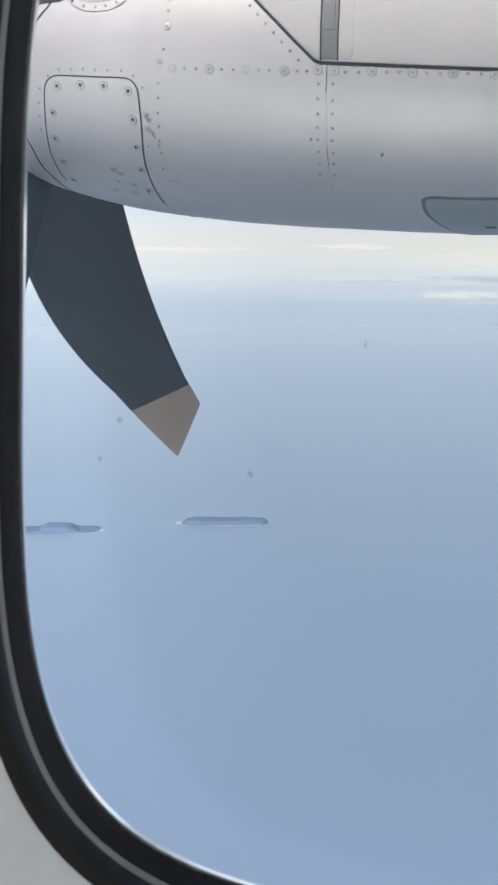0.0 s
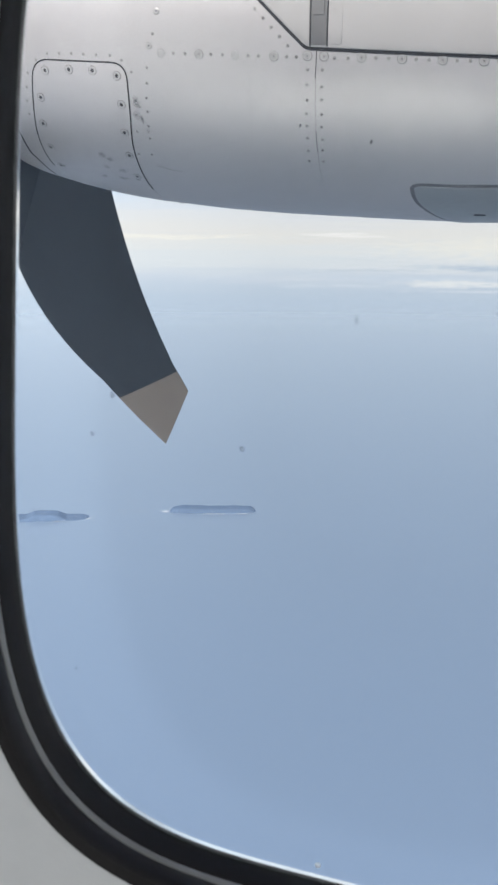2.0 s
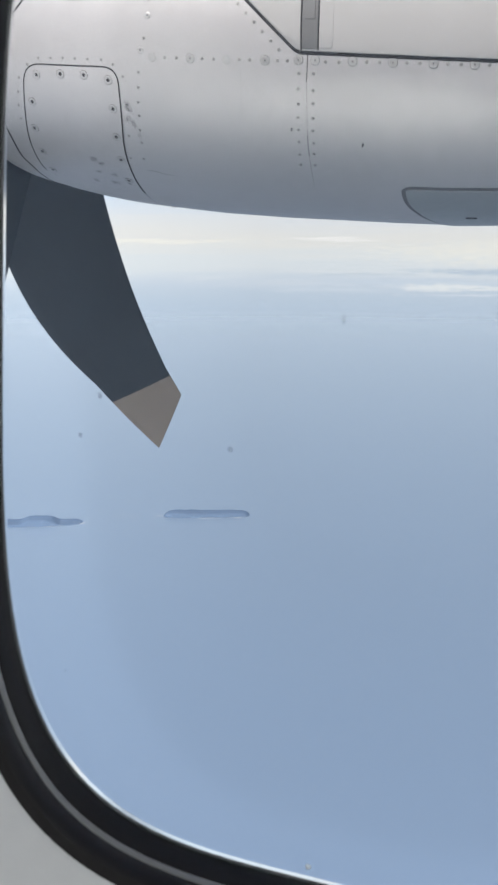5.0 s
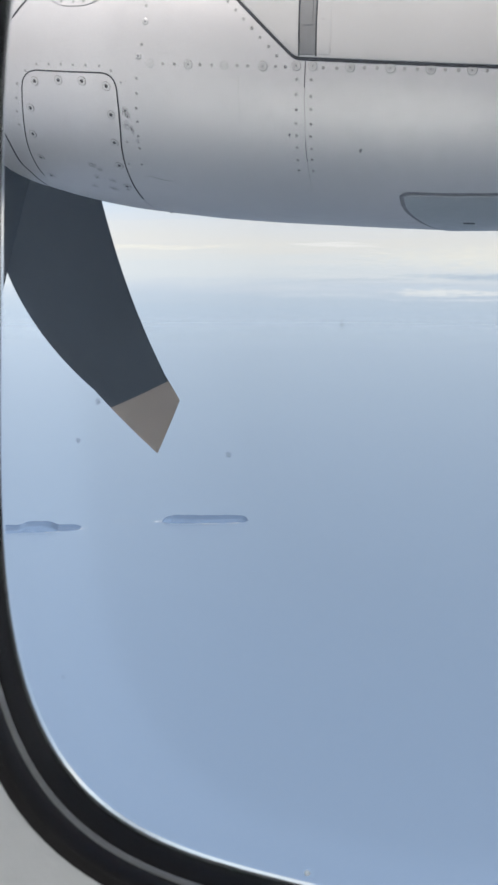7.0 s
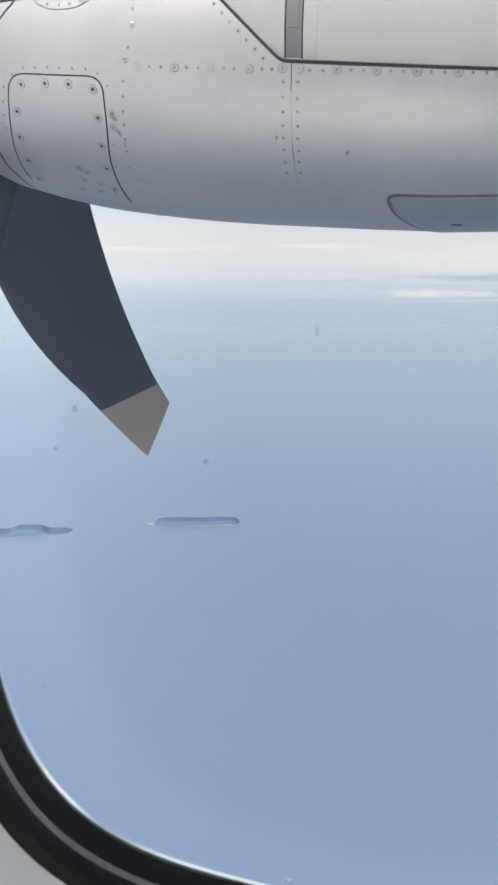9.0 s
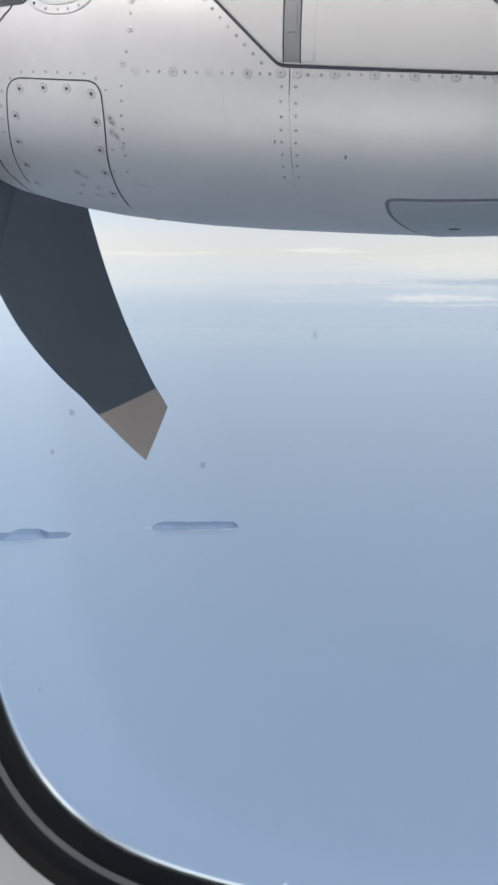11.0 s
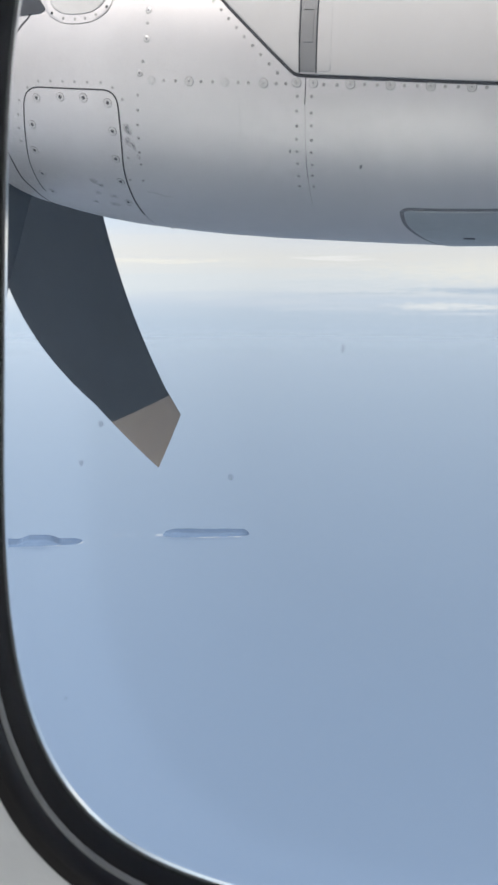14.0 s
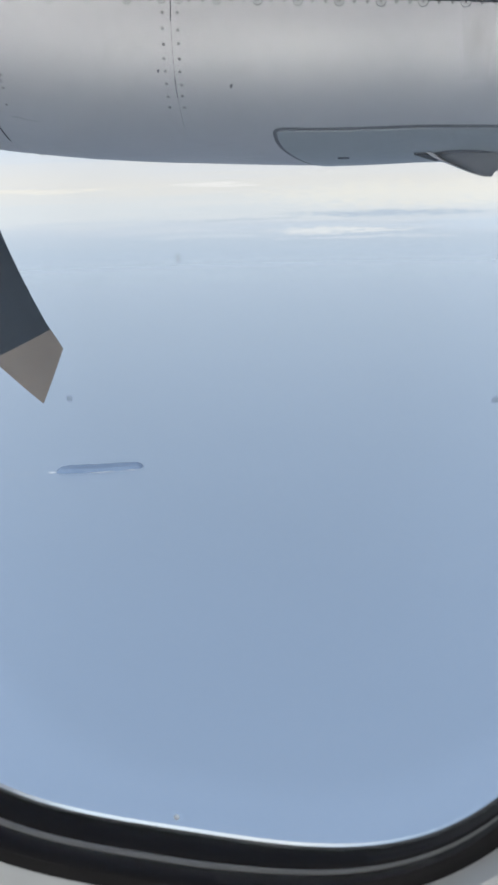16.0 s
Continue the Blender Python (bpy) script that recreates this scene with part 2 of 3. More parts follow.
# window pane
GLASS = bpy.data.materials.new("acrylic_pane")
GLASS.use_nodes = True
b = GLASS.node_tree.nodes["Principled BSDF"]
b.inputs["Base Color"].default_value = (0.97, 0.98, 0.99, 1)
b.inputs["Roughness"].default_value, b.inputs["IOR"].default_value = 0.0, 1.12
b.inputs["Transmission Weight"].default_value = 1.0

# dirt on the pane: half see-through
SPECK = bpy.data.materials.new("dirt_speck")
SPECK.use_nodes = True
SPECK.node_tree.nodes["Principled BSDF"].inputs["Base Color"].default_value = (0.10, 0.11, 0.14, 1)
SPECK.node_tree.nodes["Principled BSDF"].inputs["Roughness"].default_value = 0.9
SPECK.node_tree.nodes["Principled BSDF"].inputs["Alpha"].default_value = 0.26


# ---- building helpers ----
def mesh_of(name, verts, faces, mats, smooth=True, slots=None):
    me = bpy.data.meshes.new(name)
    me.from_pydata([tuple(v) for v in verts], [], faces)
    for m in mats:
        me.materials.append(m)
    me.polygons.foreach_set("use_smooth", [smooth] * len(me.polygons))
    if slots:
        me.polygons.foreach_set("material_index", slots)
    me.update()
    return me


def part(name, me, parent, label="", at=None):
    ob = new(name, me)
    ob.parent = parent
    if at is not None:
        ob.matrix_basis = at
    if label:
        ob["label"] = label
    return ob


def smooth_by_angle(me, degrees=35):
    bm = bmesh.new()
    bm.from_mesh(me)
    bmesh.ops.recalc_face_normals(bm, faces=bm.faces)
    for e in bm.edges:
        if len(e.link_faces) == 2 and e.calc_face_angle(0) > radians(degrees):
            e.smooth = False
    bm.to_mesh(me)
    bm.free()
    return me


# ---- sea, islands, distance ----
SEA_Z = -300.0
RIM, N = 3800.0, 360
ring_m = [0.0, 120.0, 500.0, 1100.0, 2000.0, 3000.0, RIM]
sea_verts = [(0, 0, 0)] + [(r * math.sin(2 * math.pi * i / N), -r * math.cos(2 * math.pi * i / N), 0) for r in ring_m[1:] for i in range(N)]
sea_faces = [(0, 1 + i, 1 + (i + 1) % N) for i in range(N)] + [(1 + j * N + i, 1 + (j + 1) * N + i, 1 + (j + 1) * N + (i + 1) % N, 1 + j * N + (i + 1) % N) for j in range(len(ring_m) - 2) for i in range(N)]
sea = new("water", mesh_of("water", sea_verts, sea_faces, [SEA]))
sea.location = (0, 0, SEA_Z)
tagged(sea, "calm hazy blue sea reaching the horizon", "sea", kind="structure")


def island(azimuth, dip, length, depth, height, profile, blunt, turn, label):
    """A low wooded island: a canopy of lumpy crowns inside a blunt oval, falling steeply to the water all round."""
    d = -SEA_Z / math.tan(radians(dip))
    root = new("island")
    root.matrix_world = Matrix.Translation((-d * math.sin(radians(azimuth)), d * math.cos(radians(azimuth)), SEA_Z)) @ Matrix.Rotation(radians(azimuth + turn), 4, "Z")
    nx, ny = 170, 34
    verts, faces = [], []
    for j in range(ny + 1):
        for i in range(nx + 1):
            u, v = 2.3 * i / nx - 1.15, 2.6 * j / ny - 1.3
            x, y = u * length / 2, v * depth / 2
            edge = 1.0 - abs(u) ** blunt - abs(v) ** 3.0 + 0.16 * noise.noise((x * 0.11, y * 0.2, azimuth)) + 0.08 * noise.noise((x * 0.35, y * 0.5, azimuth))
            crowns = 0.92 + 0.10 * noise.noise((x * 0.10, y * 0.10, 3.1)) + 0.07 * noise.noise((x * 0.42, y * 0.42, 7.7)) + 0.03 * noise.noise((x * 0.9, y * 0.9, 1.7))
            z = height * profile(u) * (1 - (1 - min(max(edge, 0.0), 1.0)) ** 2.8) * crowns if edge > 0 else -0.6
            verts.append((x, y, z))
    for j in range(ny):
        for i in range(nx):
            a = j * (nx + 1) + i
            faces.append((a, a + 1, a + nx + 2, a + nx + 1))
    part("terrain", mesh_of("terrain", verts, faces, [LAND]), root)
    return tagged(root, label, "island")


def surf(parent, x0, x1, y_of, wide, seed):
    """A broken line of foam lying on the water, pointed at both ends."""
    verts, faces, k = [], [], 60
    for i in range(k + 1):
        x = x0 + (x1 - x0) * i / k
        w = wide * max(0.04, 0.6 + 0.9 * noise.noise((x * 0.14, seed, 0.5))) * min(1.0, 0.15 + 5 * min(i, k - i) / k)
        y = y_of(x) + 0.5 * noise.noise((x * 0.2, seed, 4.0))
        verts += [(x, y - w / 2, 0.12), (x, y + w / 2, 0.12)]
        if i:
            a = 2 * i - 2
            faces.append((a, a + 2, a + 3, a + 1))
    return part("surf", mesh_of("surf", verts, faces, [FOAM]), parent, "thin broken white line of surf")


def hump(u, mid, wide, steep=4):
    return math.exp(-abs((u - mid) / wide) ** steep)


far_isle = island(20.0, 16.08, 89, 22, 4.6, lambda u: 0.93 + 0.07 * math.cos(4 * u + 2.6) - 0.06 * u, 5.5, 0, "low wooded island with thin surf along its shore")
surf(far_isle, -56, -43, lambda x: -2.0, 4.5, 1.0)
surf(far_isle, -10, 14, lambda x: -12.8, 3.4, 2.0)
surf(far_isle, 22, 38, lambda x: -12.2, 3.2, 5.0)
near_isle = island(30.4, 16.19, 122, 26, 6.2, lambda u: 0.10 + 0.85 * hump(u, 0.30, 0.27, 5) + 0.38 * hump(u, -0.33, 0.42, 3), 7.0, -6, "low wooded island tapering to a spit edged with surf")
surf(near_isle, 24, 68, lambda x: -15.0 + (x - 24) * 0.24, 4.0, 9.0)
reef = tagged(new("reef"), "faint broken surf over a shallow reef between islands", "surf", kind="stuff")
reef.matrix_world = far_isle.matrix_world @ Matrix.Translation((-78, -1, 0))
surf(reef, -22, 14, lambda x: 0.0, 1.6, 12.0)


# ---- aircraft frame: nose up a little, nose towards -x ----
PITCH_UP = 2.7
AIR = Matrix.Rotation(radians(PITCH_UP), 4, "Y")
AXIS = Vector((-0.0217, 2.95, 0.4605))      # engine axis, station 0


def profile_radius(s):
    """The cowling's radius along its axis, in metres from station 0 towards the tail."""
    knots = ((-1.70, 0.325), (-1.678, 0.354), (-1.635, 0.387), (-1.575, 0.409), (-1.536, 0.419), (-1.438, 0.439), (-1.342, 0.456), (-1.249, 0.468), (-1.157, 0.476),
             (-1.067, 0.482), (-0.978, 0.487), (-0.805, 0.491), (-0.639, 0.491), (-0.478, 0.491), (-0.32, 0.489), (-0.21, 0.483), (-0.06, 0.472), (0.3, 0.462), (1.0, 0.44), (1.8, 0.36), (2.6, 0.20))
    s = min(max(s, knots[0][0]), knots[-1][0])
    for (a, ra), (c, rc) in zip(knots, knots[1:]):
        if s <= c:
            return ra + (rc - ra) * (s - a) / (c - a)
    return knots[-1][1]


RADII = [profile_radius(-1.70 + 0.01 * i) for i in range(431)]
for _ in range(2):
    RADII = [RADII[0]] + [(RADII[i - 1] + 2 * RADII[i] + RADII[i + 1]) / 4 for i in range(1, 430)] + [RADII[-1]]


def radius(s):
    f = min(max((s + 1.70) / 0.01, 0), 429.999)
    i = int(f)
    return RADII[i] + (RADII[i + 1] - RADII[i]) * (f - i)


def on_cowl(s, a, h=0.0):
    """A point of the cowling at station s and a degrees above the side that faces the cabin, lifted by h."""
    r = radius(s) + h
    return Vector((s, -r * math.cos(radians(a)), r * math.sin(radians(a))))


def cowl_frame(s, a, h=0.0, spin=0.0):
    p = on_cowl(s, a, h)
    t = (on_cowl(s + 0.004, a) - on_cowl(s - 0.004, a)).normalized()
    n = t.cross(on_cowl(s, a + 0.4) - on_cowl(s, a - 0.4)).normalized()
    n = n if n.dot(Vector((0, p.y, p.z))) > 0 else -n
    m = Matrix((t, n.cross(t), n)).transposed().to_4x4()
    return Matrix.Translation(p) @ m @ Matrix.Rotation(radians(spin), 4, "Z")


def plate(name, outline, h, mats, rings=12, skirt=0.004, edge=0.0012):
    """A curved sheet lying on the cowling inside an outline of (station, degrees), with a rounded edge and a skirt."""
    cs, ca = sum(p[0] for p in outline) / len(outline), sum(p[1] for p in outline) / len(outline)
    k = len(outline)
    verts, faces = [on_cowl(cs, ca, h)], []
    levels = [(i / rings, h) for i in range(1, rings)] + [(1.0 - edge * 8, h), (1.0 - edge * 2, h - edge * 0.3), (1.0, h - edge), (1.0, h - skirt)]
    for f, hh in levels:
        verts += [on_cowl(cs + (s - cs) * f, ca + (a - ca) * f, hh) for s, a in outline]
    faces += [(0, 1 + i, 1 + (i + 1) % k) for i in range(k)]
    for j in range(len(levels) - 1):
        o = 1 + j * k
        faces += [(o + i, o + k + i, o + k + (i + 1) % k, o + (i + 1) % k) for i in range(k)]
    return smooth_by_angle(mesh_of(name, verts, faces, mats), 50)


def rounded(corners, r_s, steps=8, dense=10):
    """An outline in (station, degrees) from corners, each rounded by r_s metres, with points along the sides."""
    deg = 57.3 / 0.48
    pts = [Vector((s, a / deg)) for s, a in corners]
    out_ = []
    for i, p in enumerate(pts):
        q, n = pts[i - 1], pts[(i + 1) % len(pts)]
        r = r_s[i] if isinstance(r_s, (list, tuple)) else r_s
        d0, d1 = (q - p).normalized(), (n - p).normalized()
        a, c = p + d0 * r, p + d1 * r
        arc = [(1 - t) ** 2 * a + 2 * t * (1 - t) * p + t * t * c for t in (k / steps for k in range(steps + 1))]
        out_ += arc
        r2 = r_s[(i + 1) % len(pts)] if isinstance(r_s, (list, tuple)) else r_s
        end = n + (p - n).normalized() * r2
        out_ += [c + (end - c) * k / dense for k in range(1, dense)]
    return [(p.x, p.y * deg) for p in out_]


def ribbon(name, path, width, h, mats, thick=0.0008, closed=False):
    """A low bead that follows a line of (station, degrees) on the cowling."""
    deg = 57.3 / 0.48
    pts = [Vector((s, a / deg)) for s, a in path]
    n = len(pts)
    verts, faces = [], []
    for i, p in enumerate(pts):
        q0, q1 = (pts[i - 1], pts[(i + 1) % n]) if closed else (pts[max(i - 1, 0)], pts[min(i + 1, n - 1)])
        d = (q1 - q0).normalized()
        side = Vector((-d.y, d.x)) * width / 2
        for off, hh in ((-1, h - thick), (-0.7, h), (0.7, h), (1, h - thick)):
            v = p + side * off
            verts.append(on_cowl(v.x, v.y * deg, hh))
    for i in range(n if closed else n - 1):
        o, o2 = 4 * i, 4 * ((i + 1) % n)
        faces += [(o + k, o2 + k, o2 + k + 1, o + k + 1) for k in range(3)]
    return mesh_of(name, verts, faces, mats)


def line(points, steps=12):
    """Points along a polyline of (station, degrees), smoothly bent."""
    out_ = []
    n = len(points)
    for i in range(n - 1):
        p0, p1, p2, p3 = (Vector(points[min(max(k, 0), n - 1)]) for k in (i - 1, i, i + 1, i + 2))
        for k in range(steps):
            t = k / steps
            v = 0.5 * (2 * p1 + (p2 - p0) * t + (2 * p0 - 5 * p1 + 4 * p2 - p3) * t * t + (3 * p1 - p0 - 3 * p2 + p3) * t ** 3)
            out_.append((v.x, v.y))
    return out_ + [tuple(points[-1])]


def turned(name, rings, mats, slots, k=14):
    """A small round piece from rings of (radius, height); slots: the material of each band."""
    verts, faces, mi = [], [], []
    for r, z in rings:
        verts += [(r * math.cos(2 * math.pi * i / k), r * math.sin(2 * math.pi * i / k), z) for i in range(k)]
    for j in range(len(rings) - 1):
        faces += [(j * k + i, j * k + (i + 1) % k, (j + 1) * k + (i + 1) % k, (j + 1) * k + i) for i in range(k)]
        mi += [slots[j]] * k
    faces.append(tuple((len(rings) - 1) * k + i for i in range(k)))
    mi.append(slots[-1])
    return mesh_of(name, verts, faces, mats, True, mi)


def cross_recess(me, reach, z, slot):
    """Adds the four tapered arms of a cross recess to a screw head."""
    bm = bmesh.new()
    bm.from_mesh(me)
    for q in range(4):
        c, n = math.cos(q * math.pi / 2), math.sin(q * math.pi / 2)
        rim = [(0.0, -0.0011), (reach, -0.0006), (reach, 0.0006), (0.0, 0.0011)]
        f = bm.faces.new([bm.verts.new((x * c - y * n, x * n + y * c, z + 0.00002 * q)) for x, y in rim])
        f.material_index = slot
    bm.to_mesh(me)
    bm.free()
    return me


RIVET_MESH = turned("rivet", [(0.0042, -0.0004), (0.0040, 0.0002), (0.0030, 0.0004), (0.0014, 0.0005)], [RIVET], [0, 0, 0, 0], 10)
FLUSH_MESH = turned("rivet", [(0.0040, -0.0004), (0.0039, 0.0003), (0.0030, 0.0004), (0.0026, 0.0004)], [SCUFF], [0, 0, 0, 0], 10)
SCREW_MESH = turned("fastener", [(0.0114, -0.0004), (0.0112, 0.0002), (0.0104, 0.0002), (0.0097, 0.0007), (0.0066, 0.0007), (0.0061, 0.0004), (0.0054, 0.0004), (0.0048, 0.0008), (0.0027, 0.0008), (0.0018, 0.0004)], [HEAD, RIVET, DIMPLE], [2, 2, 0, 0, 1, 1, 0, 0, 2, 2], 20)
PANEL_SCREW_MESH = cross_recess(turned("panel_screw", [(0.0120, -0.0004), (0.0118, 0.0002), (0.0111, 0.0002), (0.0102, 0.0007), (0.0064, 0.0006), (0.0050, 0.0003), (0.0030, 0.0003)], [HEAD, DIMPLE, DARK], [1, 1, 0, 0, 0, 1, 1], 20), 0.0050, 0.0006, 2)
BLANK_MESH = turned("fastener", [(0.0106, -0.0004), (0.0103, 0.0002), (0.0098, 0.0002), (0.0090, 0.0004)], [HEAD, RIVET], [1, 1, 0, 0], 20)
PIN_MESH = turned("pin", [(0.0084, -0.0004), (0.0082, 0.0002), (0.0077, 0.0002), (0.0070, 0.0009), (0.0026, 0.0009), (0.0018, 0.0005)], [HEAD, RIVET, SOOT], [1, 1, 0, 0, 2, 2], 16)

nacelle = new("engine_nacelle")
nacelle.matrix_world = AIR @ Matrix.Translation(AXIS)
tagged(nacelle, "silver-grey painted turboprop engine nacelle with riveted panels", "engine")

# cowling shell with a rolled front lip
stations = [-1.70 + 0.0125 * i for i in range(345)]
K = 120
verts, faces = [], []
rows = [(-1.60, 0.24), (-1.66, 0.262), (-1.695, 0.287)] + [(s, radius(s)) for s in stations] + [(2.62, 0.0)]
for s, r in rows:
    verts += [(s, -r * math.cos(2 * math.pi * i / K), r * math.sin(2 * math.pi * i / K)) for i in range(K)]
for j in range(len(rows) - 1):
    faces += [(j * K + i, j * K + (i + 1) % K, (j + 1) * K + (i + 1) % K, (j + 1) * K + i) for i in range(K)]
part("cowling", smooth_by_angle(mesh_of("cowling", verts, faces, [PAINT]), 40), nacelle)
# near-black disc added to paint the shade inside the mouth
part("intake_shadow_plate", turned("intake_shadow_plate", [(0.25, 0), (0.2, 0.01)], [DARK], [0, 0], 40), nacelle, "added plate painted dark as the shade inside the cowl mouth", Matrix.Translation((-1.61, 0, 0)) @ Matrix.Rotation(radians(-90), 4, "Y"))

# upper door, its gap, and the strap over its front joint
DOOR = [(-0.661, -12.4), (0.75, -18.6), (0.75, 70), (-1.12, 42), (-0.85, 7.5)]
door_line = rounded(DOOR, [0.014, 0.05, 0.05, 0.05, 0.05], dense=40)
part("upper_door", plate("upper_door", door_line, 0.0035, [DOOR_PAINT], 16), nacelle, "smooth light grey access door")
part("door_gap", ribbon("door_gap", rounded([(-0.662, -12.75), (0.75, -18.95), (0.75, 70.3), (-1.124, 42), (-0.853, 7.5)], [0.014, 0.05, 0.05, 0.05, 0.05], dense=40), 0.0095, 0.0012, [SEALANT], closed=True), nacelle, "dark rubber door seal")
strap = part("strap", plate("strap", rounded([(-0.6495, -11.9), (-0.6125, -12.0), (-0.6145, 30), (-0.6535, 30)], 0.001), 0.0046, [STRAP], 6), nacelle, "grey metal strap with a latch")
part("latch", plate("latch", rounded([(-0.6440, -4.4), (-0.6195, -4.4), (-0.6205, 3.6), (-0.6455, 3.6)], 0.002), 0.0060, [STRAP], 4), strap)
part("latch_gap", ribbon("latch_gap", line([(-0.6440, 3.8), (-0.6210, 3.8)], 8), 0.0016, 0.0056, [DARK]), strap)
for s0, s1 in ((-0.6515, -0.6555), (-0.6110, -0.6130)):
    part("strap_edge", ribbon("strap_edge", line([(s0, -12.2), (s1, 30)], 30), 0.0038, 0.0050, [SEALANT]), strap)
for s0, s1, h, nm in ((-0.6100, -0.5755, 0.0042, "doubler"), (-0.6870, -0.6545, 0.0044, "doubler")):
    d = part(nm, plate(nm, rounded([(s0, -11.9 if s0 > -0.62 else -8.8), (s1, -11.9), (s1 - 0.004, 30), (s0 - 0.003, 30)], [0.002, 0.012, 0.002, 0.002] if s0 > -0.62 else [0.004, 0.002, 0.002, 0.002]), h, [DOOR_PAINT], 6), nacelle)
    for a in (-8.0, -3.0, 2.0):
        part("rivet", FLUSH_MESH, d, "", cowl_frame((s0 + s1) / 2 - 0.002, a, h - 0.0006))

# front access panel
PANEL = [(-1.408, -17.0), (-1.130, -17.3), (-1.137, -31.0), (-1.160, -45.0), (-1.167, -58.0), (-1.168, -86.0), (-1.450, -86.0), (-1.472, -60.0), (-1.462, -46.0), (-1.438, -33.0)]
panel_line = rounded(PANEL, [0.05, 0.045, 0.05, 0.04, 0.04, 0.01, 0.01, 0.04, 0.04, 0.05], dense=12)
access = part("access_panel", plate("access_panel", panel_line, 0.0010, [PAINT], 12, 0.003, 0.0006), nacelle, "removable panel held by countersunk screws")
i0 = min(range(len(panel_line)), key=lambda q: abs(panel_line[q][0] + 1.46) + abs(panel_line[q][1] + 64) / 50)
i1 = min(range(len(panel_line)), key=lambda q: abs(panel_line[q][0] + 1.168) + abs(panel_line[q][1] + 70) / 50)
part("panel_gap", ribbon("panel_gap", panel_line[i0:] + panel_line[:i1], 0.0040, 0.0017, [SEALANT], 0.0012), access)
for s, a in ((-1.374, -20.5), (-1.299, -19.8), (-1.229, -19.8), (-1.160, -21.1), (-1.406, -29.8), (-1.425, -40.0), (-1.435, -50.9), (-1.160, -29.9), (-1.171, -39.6), (-1.181, -49.0), (-1.19, -60), (-1.44, -62)):
    part("screw", PANEL_SCREW_MESH, access, "", cowl_frame(s, a, 0.0014, random.uniform(0, 360)))

# lower hatch towards the tail
hatch_line = rounded([(-0.416, -55.5), (0.85, -57.2), (0.85, -125), (-0.330, -125), (-0.330, -88), (-0.422, -62)], [0.018, 0.03, 0.03, 0.03, 0.03, 0.05], dense=30)
hatch = part("lower_hatch", plate("lower_hatch", hatch_line, 0.0022, [HATCH], 14, 0.004), nacelle, "blue-grey lower hatch with a raised rim")
part("hatch_gap", ribbon("hatch_gap", hatch_line, 0.022, 0.0007, [GROOVE], closed=True), hatch)
part("drain_slot", plate("drain_slot", rounded([(-0.277, -72.6), (-0.247, -72.9), (-0.247, -74.2), (-0.277, -74.0)], 0.003), 0.0029, [DARK], 3), hatch)

# drain mast under the hatch: a swept blade on a low blister, with a bright leading edge
def mast(name, rows_, mats):
    """A swept blade from rows of (leading station, trailing station, drop, half thickness)."""
    verts, faces, k = [], [], 10
    for lead, trail, drop_, half in rows_:
        root_at = on_cowl(lead, -74, 0.001)
        for i in range(k):
            t = 2 * math.pi * i / k
            verts.append((lead + (trail - lead) * (0.5 - 0.5 * math.cos(t)), root_at.y + 0.01 + half * math.sin(t), root_at.z - drop_))
    for j in range(len(rows_) - 1):
        faces += [(j * k + i, j * k + (i + 1) % k, (j + 1) * k + (i + 1) % k, (j + 1) * k + i) for i in range(k)]
    faces += [tuple(reversed(range(k))), tuple((len(rows_) - 1) * k + i for i in range(k))]
    return smooth_by_angle(mesh_of(name, verts, faces, mats), 40)


fin = part("drain_fin", mast("drain_fin", [(-0.046, 0.215, -0.012, 0.030), (-0.030, 0.200, 0.007, 0.026), (0.010, 0.150, 0.024, 0.019), (0.062, 0.124, 0.044, 0.012), (0.088, 0.120, 0.053, 0.009), (0.100, 0.118, 0.055, 0.005)], [FIN_GREY]), nacelle, "swept grey drain mast")
part("leading_edge", mast("leading_edge", [(-0.058, -0.030, -0.006, 0.034), (-0.012, 0.003, 0.0170, 0.022), (0.045, 0.058, 0.0395, 0.014), (0.085, 0.096, 0.0535, 0.008)], [HEAD]), fin, "thin bright leading edge")
part("blister", plate("blister", [(0.045 + 0.085 * math.cos(t), -74.0 + 4.5 * math.sin(t)) for t in (2 * math.pi * k / 28 for k in range(28))], 0.0034, [FIN_GREY], 6, 0.004, 0.0015), fin, "low rounded blister at the root")
part("fin_slot", plate("fin_slot", rounded([(-0.082, -71.8), (-0.050, -71.8), (-0.004, -80.5), (-0.030, -80.5)], 0.003), 0.0052, [DARK], 4), fin)

# seams
part("vertical_seam", ribbon("vertical_seam", line([(-0.637, -13.5), (-0.642, -24.9), (-0.649, -41.7), (-0.652, -55)]), 0.0012, 0.0003, [RIVET]), nacelle)
part("seam_stain", ribbon("seam_stain", line([(-0.637, -13.3), (-0.6385, -17), (-0.641, -20.5)]), 0.0022, 0.0005, [SEALANT]), nacelle)
part("seam_stain", ribbon("seam_stain", line([(-0.6475, -36.0), (-0.649, -40.0), (-0.6495, -43.0)]), 0.0020, 0.0005, [SOOT]), nacelle)
part("lip_seam", ribbon("lip_seam", line([(-1.378, 5.4), (-1.389, 3.7), (-1.408, 1.7), (-1.462, -6), (-1.505, -18), (-1.528, -34), (-1.526, -48.6), (-1.527, -58.0), (-1.516, -66.0), (-1.512, -90), (-1.512, -120)]), 0.0060, 0.0006, [SEALANT]), nacelle)


